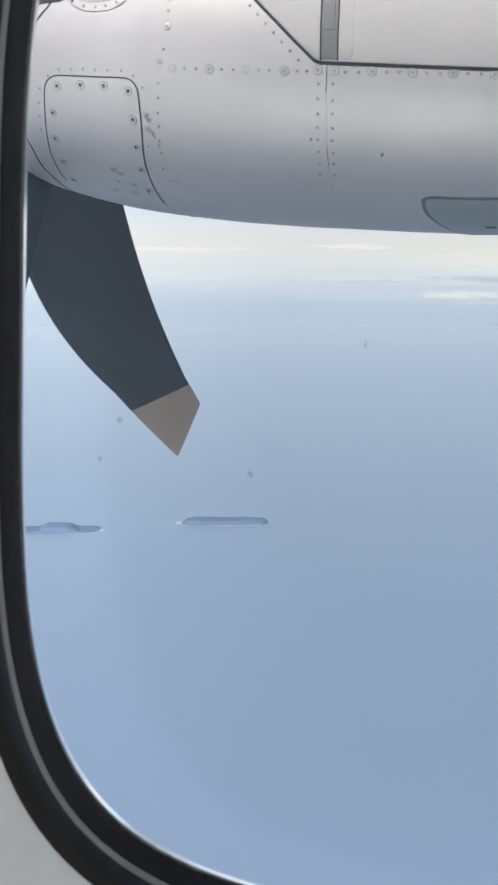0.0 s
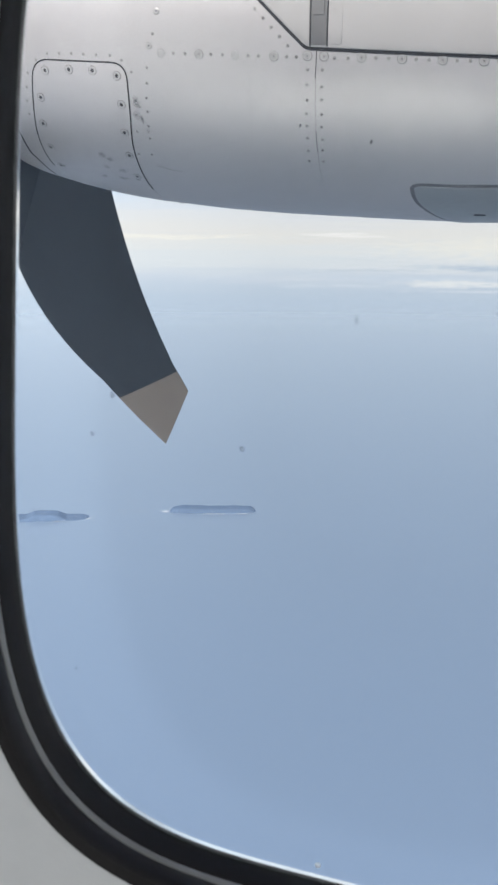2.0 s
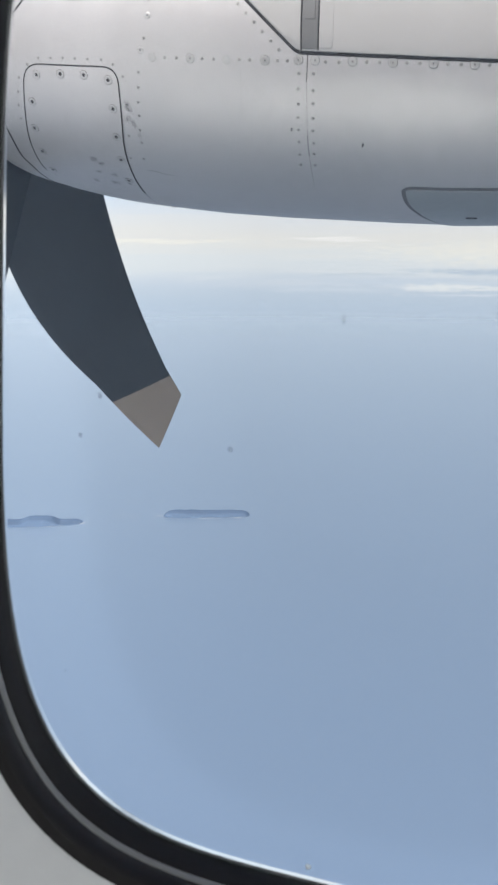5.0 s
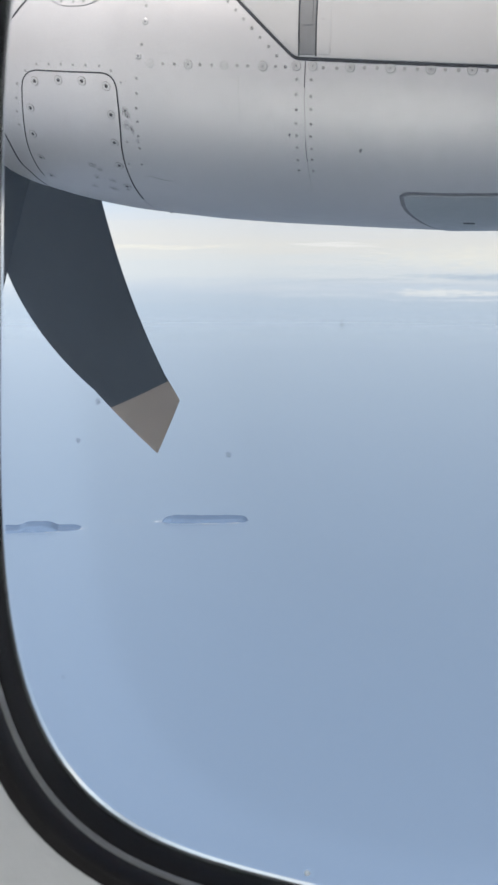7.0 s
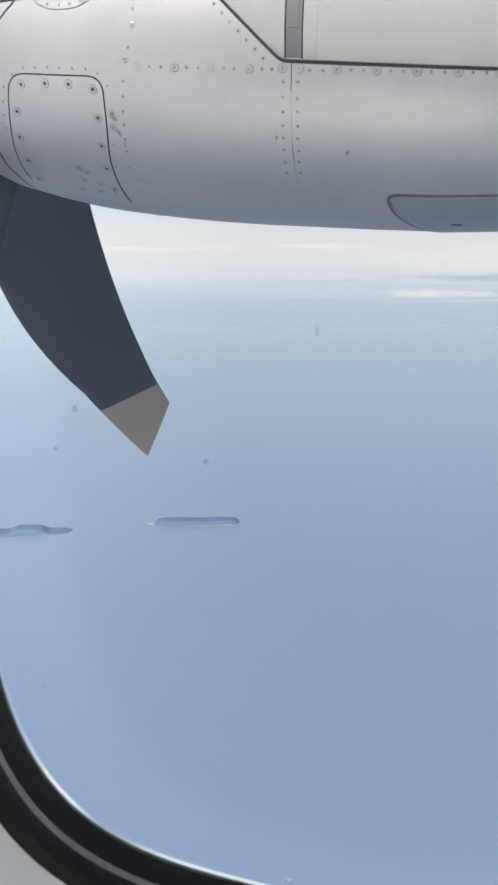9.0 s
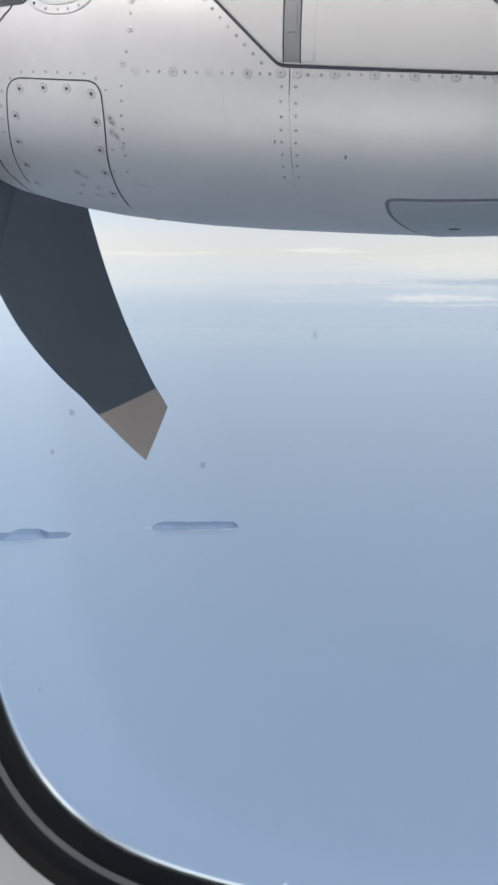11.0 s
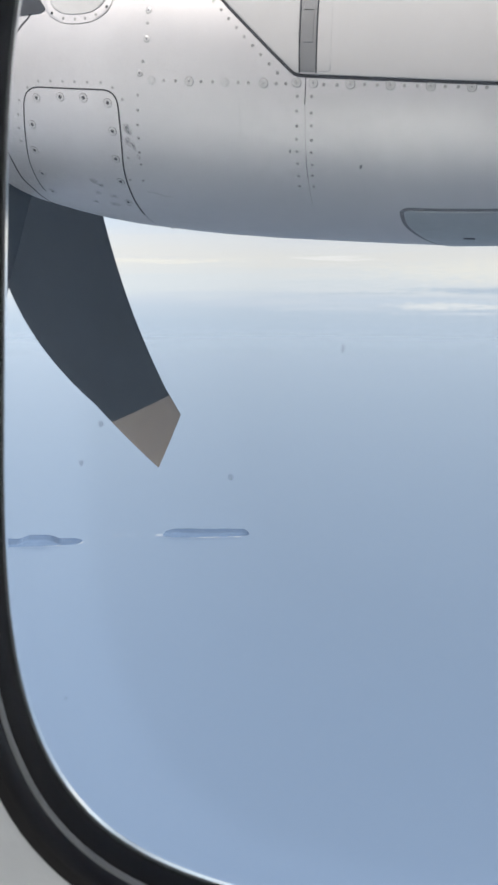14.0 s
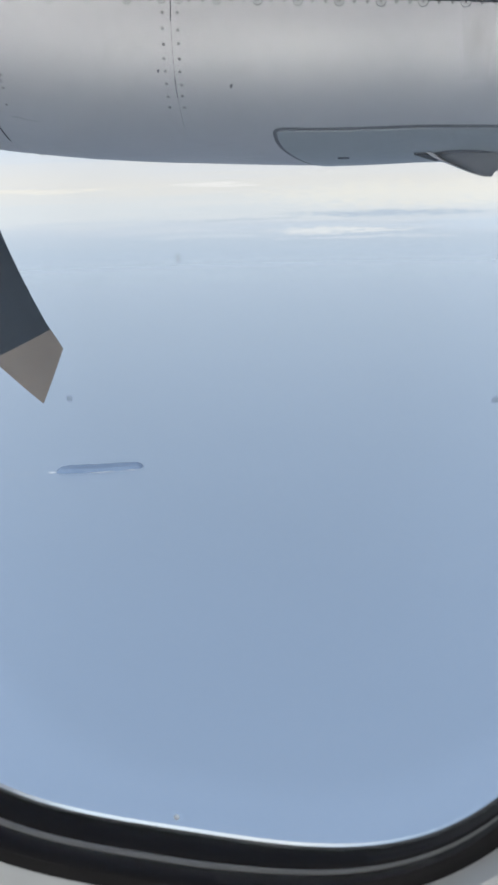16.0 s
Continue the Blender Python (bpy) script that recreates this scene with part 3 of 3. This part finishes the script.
def oval_line(mid, half, low, deep, top):
    """An outline that is a half oval below and open-sided above, in (station, degrees)."""
    bow = [(mid + half * math.copysign(abs(math.cos(t)) ** 0.85, math.cos(t)), low + deep - deep * abs(math.sin(t)) ** 0.85) for t in (math.pi * k / 30 for k in range(31))]
    return bow + [(mid - half, top), (mid + half, top)]


oval = part("oval_panel", plate("oval_panel", oval_line(-1.237, 0.100, 1.8, 8.0, 24), 0.0014, [PAINT], 8, 0.002, 0.0004), nacelle, "rounded riveted flange round a cover")
part("panel_gap", ribbon("panel_gap", oval_line(-1.237, 0.1005, 1.7, 8.1, 24)[:20], 0.0016, 0.0010, [RIVET]), oval)
part("cover", plate("cover", oval_line(-1.237, 0.084, 4.4, 6.5, 23), 0.0034, [DOOR_PAINT], 8), oval, "smooth grey oval cover")
for s, a in ((-1.276, 3.4), (-1.241, 3.0), (-1.212, 3.1), (-1.182, 4.0)):
    part("rivet", RIVET_MESH, oval, "", cowl_frame(s, a, 0.0012))
for s, a in ((-1.311, 5.2), (-1.153, 6.2)):
    part("plug_hole", turned("plug_hole", [(0.0042, -0.0004), (0.0038, 0.0004), (0.0030, 0.0006)], [DARK], [0, 0, 0], 12), oval, "small dark hole", cowl_frame(s, a, 0.0014))
# round port in the upper door
port_line = [(-0.125 + 0.0773 * math.cos(t), 9.34 + 8.99 * math.sin(t)) for t in (2 * math.pi * k / 48 for k in range(48))]
port = part("round_port", plate("round_port", port_line, 0.0046, [FIN_GREY], 6), nacelle, "round dark grey port in the door")
part("port_rim", ribbon("port_rim", port_line, 0.006, 0.0052, [SEALANT], closed=True), port)
# drain stub under the nose of the cowling
part("drain_stub", turned("drain_stub", [(0.005, -0.004), (0.0045, 0.0012), (0.003, 0.0022)], [SOOT], [0, 0, 0], 12), nacelle, "", cowl_frame(-1.138, -86, 0.0))
part("vent", plate("vent", rounded([(-1.440, 5.0), (-1.345, 5.4), (-1.330, 6.6), (-1.352, 10), (-1.43, 10.6)], 0.006), 0.0026, [DARK], 5), nacelle, "dark air vent")

# fasteners along the waist
waist = lambda s: -14.35 - 1.55 * (s + 1.03) / 0.78 - 0.5 * max(0, s + 0.65)
for s in (-0.659, -0.619, -0.530, -0.436, -0.344, -0.252, -0.160, -0.068, 0.024, 0.116, 0.208, 0.300):
    part("screw", SCREW_MESH, nacelle, "", cowl_frame(s, waist(s) + 0.35, 0.0002, random.uniform(0, 360)))
for s in (-1.032, -0.931, -0.838, -0.741):
    part("screw", BLANK_MESH if s in (-1.032, -0.838) else SCREW_MESH, nacelle, "", cowl_frame(s, waist(s), 0.0002, random.uniform(0, 360)))
for s in (-0.998, -0.967, -0.900, -0.870, -0.805, -0.779, -0.710, -0.686, -0.594, -0.562):
    part("rivet", RIVET_MESH, nacelle, "", cowl_frame(s, waist(s), 0))
for k in range(9):
    for f in (0.36, 0.68):
        s = -0.530 + 0.0925 * (k + f)
        part("rivet", RIVET_MESH, nacelle, "", cowl_frame(s, waist(s) + 0.3, 0))
# rivets either side of the vertical seam
for k in range(8):
    a = -18.6 - 4.0 * k
    for off in (-0.018, 0.018):
        s = -0.6395 - 0.00055 * (-a - 15) + off
        part("rivet", RIVET_MESH, nacelle, "", cowl_frame(s + random.uniform(-0.001, 0.001), a + random.uniform(-0.3, 0.3), 0))
# column behind the access panel
for s, a in ((-1.038, 4.7), (-1.041, -3.1), (-1.063, -12.4)):
    part("screw", PIN_MESH, nacelle, "", cowl_frame(s, a, 0.0002))
for s, a in ((-1.039, 1.2), (-1.052, -9.2), (-1.073, -18.6), (-1.078, -23.0), (-1.085, -27.5), (-1.089, -31.8), (-1.096, -36.7), (-1.101, -41.2), (-1.111, -47.8)):
    part("rivet", RIVET_MESH, nacelle, "", cowl_frame(s, a, 0))
# rivets along the slanted door edge
for k in range(10):
    f = (k - 2) / 7
    part("rivet", RIVET_MESH, nacelle, "", cowl_frame(-0.850 + 0.144 * f + random.uniform(-0.001, 0.001), 4.3 - 16.5 * f, 0))
# rivets round the access panel
for s, a in ((-1.433, -21.8), (-1.446, -26.8), (-1.456, -31.9), (-1.463, -37.1), (-1.399, -17.4), (-1.361, -15.2), (-1.323, -15.1), (-1.286, -15.0), (-1.250, -15.1), (-1.213, -15.2), (-1.174, -15.3), (-1.142, -16.6), (-1.118, -20.0), (-1.118, -28.5), (-1.133, -39.0), (-1.15, -48)):
    part("rivet", FLUSH_MESH, nacelle, "", cowl_frame(s, a, 0))

# scuffs and chips
for s, a, ds, da in ((-0.512, -38.8, 0.0030, 0.75), (-0.686, -34.3, 0.0024, 0.6), (-1.126, -85.0, 0.004, 0.8)):
    pts = [(s + (ds * math.cos(t) + 0.0012 * math.sin(t)) * (1 + 0.3 * math.sin(3 * t)), a + da * math.sin(t)) for t in (2 * math.pi * i / 14 for i in range(14))]
    part("paint_chip", plate("paint_chip", pts, 0.0007, [SOOT], 2, 0.001, 0.0002), nacelle)
for s, a, ds, da in ((-1.268, -50.4, 0.013, 0.8), (-1.250, -52.0, 0.010, 0.5), (-1.272, -56.5, 0.009, 0.7), (-1.228, -57.5, 0.012, 0.6), (-1.240, -62.5, 0.014, 0.7), (-1.118, -28.8, 0.013, 0.7), (-1.112, -29.8, 0.009, 0.6), (-1.120, -33.0, 0.011, 0.8), (-1.108, -34.6, 0.007, 0.6), (-1.300, -63, 0.010, 0.7), (-1.195, -62, 0.006, 0.5), (-1.100, -38.5, 0.005, 0.6)):
    ds, da = 1.1 * ds, 2.4 * da
    pts = [(s + ds * math.cos(t) * (1 + 0.30 * math.sin(3 * t + 30 * s)), a - 0.2 * math.cos(t) * da + da * math.sin(t) * (1 + 0.3 * math.cos(2 * t + a))) for t in (2 * math.pi * i / 18 for i in range(18))]
    part("smudge", plate("smudge", pts, 0.0014 if s < -1.14 else 0.0006, [SMUDGE], 2, 0.0004, 0.0001), nacelle)
part("runoff_streak", plate("runoff_streak", rounded([(0.015, -15.0), (0.095, -15.3), (0.085, -38), (0.030, -38)], 0.006), 0.0009, [RUNOFF], 6, 0.0004, 0.0001), nacelle, "faint brown runoff streak")
part("scratch", ribbon("scratch", line([(-0.803, -17.2), (-0.806, -24), (-0.809, -31)], 6), 0.0004, 0.0003, [SCUFF]), nacelle)
part("scratch", ribbon("scratch", line([(-1.028, -10.6), (-1.000, -11.3), (-0.968, -11.7)], 4), 0.0004, 0.0003, [SCUFF]), nacelle)
part("scratch", ribbon("scratch", line([(-1.110, -53.0), (-1.09, -53.2), (-1.065, -54.2), (-1.039, -54.4)], 4), 0.0017, 0.0006, [SCUFF]), nacelle)


# ---- propeller ----
propeller = new("propeller")
propeller.matrix_world = AIR @ Matrix.Translation(AXIS) @ Matrix.Translation((-1.75, 0, 0))
tagged(propeller, "dark six-bladed propeller at the front of the engine", "propeller")
part("spinner", turned("spinner", [(0.285, 0.0), (0.30, 0.06), (0.292, 0.16), (0.262, 0.30), (0.21, 0.44), (0.13, 0.56), (0.05, 0.62)], [HATCH], [0] * 7, 40), propeller, "grey pointed spinner", Matrix.Translation((0.07, 0, 0)) @ Matrix.Rotation(radians(-90), 4, "Y"))


def blade_mesh(name, first, last, mat):
    """A stretch of a blade along +z from the hub: chord, thickness, twist and sweep by radius, with a cut tip."""
    verts, faces, k, n = [], [], 24, 40
    for j in range(first, last + 1):
        f = j / n
        r = 0.20 + (1.965 - 0.20) * f
        chord = 0.82 * (0.392 + 0.578 * f - 0.748 * f * f)
        thick = 0.10 * (1 - f) ** 2.2 + 0.012
        twist = radians(67.4 - 1.5 * f)
        sweep = 0.028 - 0.112 * math.sin(math.pi * f) + 0.059 * f * f
        for i in range(k):
            t = 2 * math.pi * i / k
            c = -math.cos(t) * chord / 2
            h = math.sin(t) * thick / 2 * (0.75 + 0.25 * math.cos(t))
            tip = -0.328 * (c / chord) * max(0.0, (f - 0.80) / 0.20)
            c += sweep
            # chord along the axis turned by the twist
            verts.append((c * math.sin(twist) + h * math.cos(twist), -c * math.cos(twist) + h * math.sin(twist), r + tip))
    for j in range(last - first):
        faces += [(j * k + i, j * k + (i + 1) % k, (j + 1) * k + (i + 1) % k, (j + 1) * k + i) for i in range(k)]
    faces += [tuple(reversed(range(k))), tuple((last - first) * k + i for i in range(k))]
    return smooth_by_angle(mesh_of(name, verts, faces, [mat]), 50)


BLADE_MESH, TIP_MESH = blade_mesh("blade", 0, 34, BLADE), blade_mesh("painted_tip", 34, 40, TIP)
BLADE_AT = -48.0      # degrees above the side away from the cabin
for k in range(6):
    a = radians(BLADE_AT + 60 * k)
    # +z of the blade to (0, cos a, sin a)
    blade = part("blade", BLADE_MESH, propeller, "", Matrix.Rotation(a - math.pi / 2, 4, "X"))
    part("painted_tip", TIP_MESH, blade, "tan painted blade tip")


# ---- cabin window ----
WX, WZ, WA, WB, WR = -0.0622, -0.0449, 0.1408, 0.2043, 0.0127


def oval_ring(off=0.0, k=180):
    """The window's rounded outline in (x, z), moved outwards by off."""
    pts = []
    for i in range(k):
        t = 2 * math.pi * i / k
        c, s = math.cos(t), math.sin(t)
        e = (3.68 if s < 0 else 3.86) if c < 0 else 3.15
        r = (abs(c) ** e + abs(s) ** e) ** (-1 / e)
        x, z = r * c * WA, r * s * WB
        g = Vector((math.copysign(abs(x / WA) ** (e - 1) / WA, x), math.copysign(abs(z / WB) ** (e - 1) / WB, z))).normalized()
        x, z = x + g.x * off, z + g.y * off
        pts.append((WX + x * math.cos(WR) + z * math.sin(WR), WZ - x * math.sin(WR) + z * math.cos(WR)))
    return pts


def swept(name, section, mats, k=180):
    """A ring round the window: section is a closed line of (outward, depth)."""
    verts, faces, n = [], [], len(section)
    for off, y in section:
        verts += [(x, y + max(0.0, 0.340 - y) * 0.72 * max(0.0, (x - WX) / WA), z) for x, z in oval_ring(off, k)]
    for j in range(n):
        j2 = (j + 1) % n
        faces += [(j * k + i, j * k + (i + 1) % k, j2 * k + (i + 1) % k, j2 * k + i) for i in range(k)]
    return smooth_by_angle(mesh_of(name, verts, faces, mats), 40)


def wall_with_opening(name, off, y0, y1, x0, x1, z0, z1, mats, k=180):
    """A flat wall between two depths with the window's opening cut through it."""
    ring = oval_ring(off, k)
    outer = []
    for x, z in ring:
        dx, dz = x - WX, z - WZ
        f = min((x1 - WX) / dx if dx > 1e-6 else (x0 - WX) / dx if dx < -1e-6 else 1e9, (z1 - WZ) / dz if dz > 1e-6 else (z0 - WZ) / dz if dz < -1e-6 else 1e9)
        outer.append((WX + dx * f, WZ + dz * f))
    # put the corners on the nearest outline points
    for cx, cz in ((x0, z0), (x1, z0), (x1, z1), (x0, z1)):
        i = min(range(k), key=lambda q: (outer[q][0] - cx) ** 2 + (outer[q][1] - cz) ** 2)
        outer[i] = (cx, cz)
    verts = [(x, y0, z) for x, z in ring] + [(x, y0, z) for x, z in outer] + [(x, y1, z) for x, z in ring] + [(x, y1, z) for x, z in outer]
    faces = []
    for i in range(k):
        n = (i + 1) % k
        faces += [(i, n, k + n, k + i), (2 * k + i, 3 * k + i, 3 * k + n, 2 * k + n), (i, 2 * k + i, 2 * k + n, n), (k + i, k + n, 3 * k + n, 3 * k + i)]
    return smooth_by_angle(mesh_of(name, verts, faces, mats), 30)


window = new("window_1")
window.matrix_world = AIR
tagged(window, "rounded aircraft cabin window with a black rubber surround", "window", kind="structure")
part("rubber_seal", swept("rubber_seal", [(0.0000, 0.33995), (0.0002, 0.3292), (0.0011, 0.3277), (0.0070, 0.3277), (0.0070, 0.33995)], [RUBBER]), window, "black rubber glazing seal")
# separate grey ring that paints the seal's glossy highlight
part("gasket_strip", swept("gasket_strip", [(0.0013, 0.3276), (0.0008, 0.3268), (0.0008, 0.3252), (0.0013, 0.3242), (0.0070, 0.3242), (0.0070, 0.3276)], [RIDGE_SHEEN]), window, "grey strip painted as the sheen on the rubber ridge")
part("rubber_trim", swept("rubber_trim", [(0.0016, 0.3241), (0.0010, 0.3230), (0.0008, 0.3150), (0.0020, 0.3134), (0.0070, 0.3130), (0.0070, 0.3241)], [RUBBER]), window, "black rubber trim")
part("outer_rim", swept("outer_rim", [(-0.0002, 0.33955), (-0.0016, 0.33970), (-0.0015, 0.3400), (-0.0004, 0.3434), (0.0004, 0.3438), (0.020, 0.3434), (0.020, 0.3400)], [REVEAL]), window, "bright polished outer window rim")
ring = oval_ring(0.0045, 120)
pane_verts = [(x, y, z) for y in (0.3360, 0.3385) for x, z in ring] + [(WX, 0.3360, WZ), (WX, 0.3385, WZ)]
pane_faces = [(240, (i + 1) % 120, i) for i in range(120)] + [(241, 120 + i, 120 + (i + 1) % 120) for i in range(120)] + [(i, (i + 1) % 120, 120 + (i + 1) % 120, 120 + i) for i in range(120)]
pane = part("pane", smooth_by_angle(mesh_of("pane", pane_verts, pane_faces, [GLASS], False)), window, "clear acrylic pane")
pane.visible_shadow = False

# thin grey film over the pane, a little milky, clearer towards the seal
FILM = bpy.data.materials.new("pane_film")
FILM.use_nodes = True
nt = FILM.node_tree
nt.nodes.clear()
out, mix, clear_, milk = (nt.nodes.new(k) for k in ("ShaderNodeOutputMaterial", "ShaderNodeMixShader", "ShaderNodeBsdfTransparent", "ShaderNodeBsdfTranslucent"))
milk.inputs["Color"].default_value = (0.95, 0.97, 1.0, 1)
co, sep = nt.nodes.new("ShaderNodeTexCoord"), nt.nodes.new("ShaderNodeSeparateXYZ")
nt.links.new(co.outputs["Object"], sep.inputs[0])


def math_node(op, a, c=None, clamp=False, e=None):
    n = nt.nodes.new("ShaderNodeMath")
    n.operation, n.use_clamp = op, clamp
    for k, v in enumerate((a, c, e)):
        if v is None:
            continue
        if isinstance(v, (int, float)):
            n.inputs[k].default_value = v
        else:
            nt.links.new(v, n.inputs[k])
    return n.outputs[0]


terms = []
for axis, mid, half in (("X", WX + 0.012, WA - 0.024), ("Z", WZ + 0.003, WB - 0.021)):
    d = math_node("ABSOLUTE", math_node("SUBTRACT", sep.outputs[axis], mid))
    terms.append(math_node("POWER", math_node("DIVIDE", d, half), 3.0))
rad = math_node("POWER", math_node("ADD", *terms), 1 / 3.0)
grain = nt.nodes.new("ShaderNodeTexNoise")
grain.inputs["Scale"].default_value, grain.inputs["Detail"].default_value = 9.0, 4
nt.links.new(co.outputs["Object"], grain.inputs["Vector"])
rad = math_node("ADD", rad, math_node("MULTIPLY_ADD", grain.outputs["Fac"], 0.06, e=-0.03))
# the film clears slowly outwards, then by a soft step short of the seal
slow = math_node("MULTIPLY", math_node("DIVIDE", math_node("SUBTRACT", rad, 0.45), 0.70, True), 0.12)
step = math_node("MULTIPLY", math_node("DIVIDE", math_node("SUBTRACT", rad, 0.96), 0.07, True), 0.05)
through_it = math_node("ADD", math_node("ADD", slow, step), 0.80)
tint = nt.nodes.new("ShaderNodeCombineXYZ")
for k in range(3):
    nt.links.new(through_it, tint.inputs[k])
nt.links.new(tint.outputs[0], clear_.inputs["Color"])
mix.inputs["Fac"].default_value = 0.03
nt.links.new(clear_.outputs[0], mix.inputs[1])
nt.links.new(milk.outputs[0], mix.inputs[2])
nt.links.new(mix.outputs[0], out.inputs["Surface"])
film_ring = oval_ring(0.0040, 120)
film = part("grime_film", mesh_of("grime_film", [(x, 0.3394, z) for x, z in film_ring] + [(WX, 0.3394, WZ)], [(120, i, (i + 1) % 120) for i in range(120)], [FILM], False), window, "faint grey film, clearer towards the seal")
film.visible_shadow = False

# specks of dirt and a drop on the outside of the pane
for n, (x, z, r, slim) in enumerate(((-0.1105, -0.0843, 0.0010, 1.0), (-0.1689, -0.0856, 0.0009, 1.0), (-0.1611, -0.0701, 0.0010, 1.1), (-0.0728, -0.0357, 0.0013, 0.42), (-0.1743, -0.1807, 0.0006, 1.0), (0.0296, -0.0755, 0.0011, 1.0))):
    k = 20
    ys = (0.3388, 0.3391)
    v = [(x + f * slim * r * (1 + 0.12 * math.sin(0.9 * i + n)) * math.cos(2 * math.pi * i / k), y, z + f * r * (1.15 + 0.12 * math.cos(0.7 * i + n)) * math.sin(2 * math.pi * i / k)) for f, y in ((1, ys[0]), (0.6, ys[1])) for i in range(k)]
    sp = new("dirt_speck", mesh_of("dirt_speck", v, [(i, (i + 1) % k, k + (i + 1) % k, k + i) for i in range(k)] + [tuple(range(k, 2 * k))], [SPECK]))
    sp.matrix_world = AIR
    tagged(sp, "small grey dirt speck stuck to the window pane", "dirt", "specks on the pane")
# opaque white colour stands in for the sky's glint in the drop
DROP_GLINT = material("white_drop_glint", (0.86, 0.93, 1.0), 0.25, 0, 0.6, 0.03, 400)
bead = new("water_drop", turned("water_drop", [(0.0011, 0), (0.0011, 0.0003), (0.0009, 0.0007), (0.0005, 0.0010)], [DROP_GLINT], [0] * 4, 16))
bead.visible_shadow = False
bead.matrix_world = AIR @ Matrix.Translation((-0.0719, 0.3359, -0.2395)) @ Matrix.Rotation(radians(90), 4, "X")
tagged(bead, "tiny bright water drop on the window pane", "water drop")

# ---- cabin shell ----
X0, X1, Z0, Z1, YB = -1.6, 1.6, -1.15, 0.95, -2.15


def slab(name, lo, hi, mat, label, category):
    (a, b_, c), (d, e, f) = lo, hi
    v = [(x, y, z) for z in (c, f) for y in (b_, e) for x in (a, d)]
    ob = new(name, mesh_of(name, v, [(0, 2, 3, 1), (4, 5, 7, 6), (0, 1, 5, 4), (2, 6, 7, 3), (0, 4, 6, 2), (1, 3, 7, 5)], [mat], False))
    ob.matrix_world = AIR
    return tagged(ob, label, category, kind="structure")


P0, P1 = -0.40, 0.26        # the panel round this window
lining = new("wall_south", wall_with_opening("wall_south", 0.0068, 0.3140, 0.3395, P0, P1, Z0, Z1, [LINING]))
lining.matrix_world = AIR
tagged(lining, "light grey textured plastic cabin sidewall lining", "wall", kind="structure")
skin = new("wall_outer", wall_with_opening("wall_outer", 0.0185, 0.3445, 0.352, P0, P1, Z0, Z1, [SKIN]))
skin.matrix_world = AIR
tagged(skin, "white painted fuselage skin round the window", "fuselage", kind="structure")
slab("floor", (X0, YB, Z0 - 0.05), (X1, 0.3135, Z0 - 0.003), CARPET, "grey carpeted cabin floor", "floor")
slab("ceiling", (X0, YB, Z1 + 0.003), (X1, 0.3135, Z1 + 0.05), LINING, "light grey cabin ceiling", "ceiling")
slab("wall_west", (X0 - 0.05, YB, Z0), (X0 - 0.003, 0.3135, Z1), LINING, "plain light grey cabin bulkhead", "wall")
slab("wall_east", (X1 + 0.003, YB, Z0), (X1 + 0.05, 0.3135, Z1), LINING, "plain light grey cabin bulkhead", "wall")
slab("wall_north", (X0, YB - 0.05, Z0), (X1, YB - 0.003, Z1), LINING, "plain light grey cabin sidewall", "wall")
# the sidewall on either side, with the openings of the next windows
for a, c, w0, w1, watts in ((X0, P0 - 0.002, -0.77, -0.50, 4.0), (P1 + 0.002, X1, 0.36, 0.63, 24.0)):
    for lo, hi in (((a, Z0), (w0, Z1)), ((w1, Z0), (c, Z1)), ((w0, Z0), (w1, -0.25)), ((w0, 0.15), (w1, Z1))):
        slab("wall_south", (lo[0], 0.3140, lo[1]), (hi[0], 0.352, hi[1]), LINING, "plain light grey cabin sidewall beside the window", "wall")
    # added fill lamp, unseen, far stronger than the sky through this opening
    lamp = new("cabin_fill_light", bpy.data.lights.new("cabin_fill_light", "AREA"))
    lamp.data.shape, lamp.data.size, lamp.data.size_y, lamp.data.energy = "RECTANGLE", 0.26, 0.39, watts
    lamp.matrix_world = AIR @ look(((w0 + w1) / 2, 0.335, -0.05), ((w0 + w1) / 2, -1, -0.05))
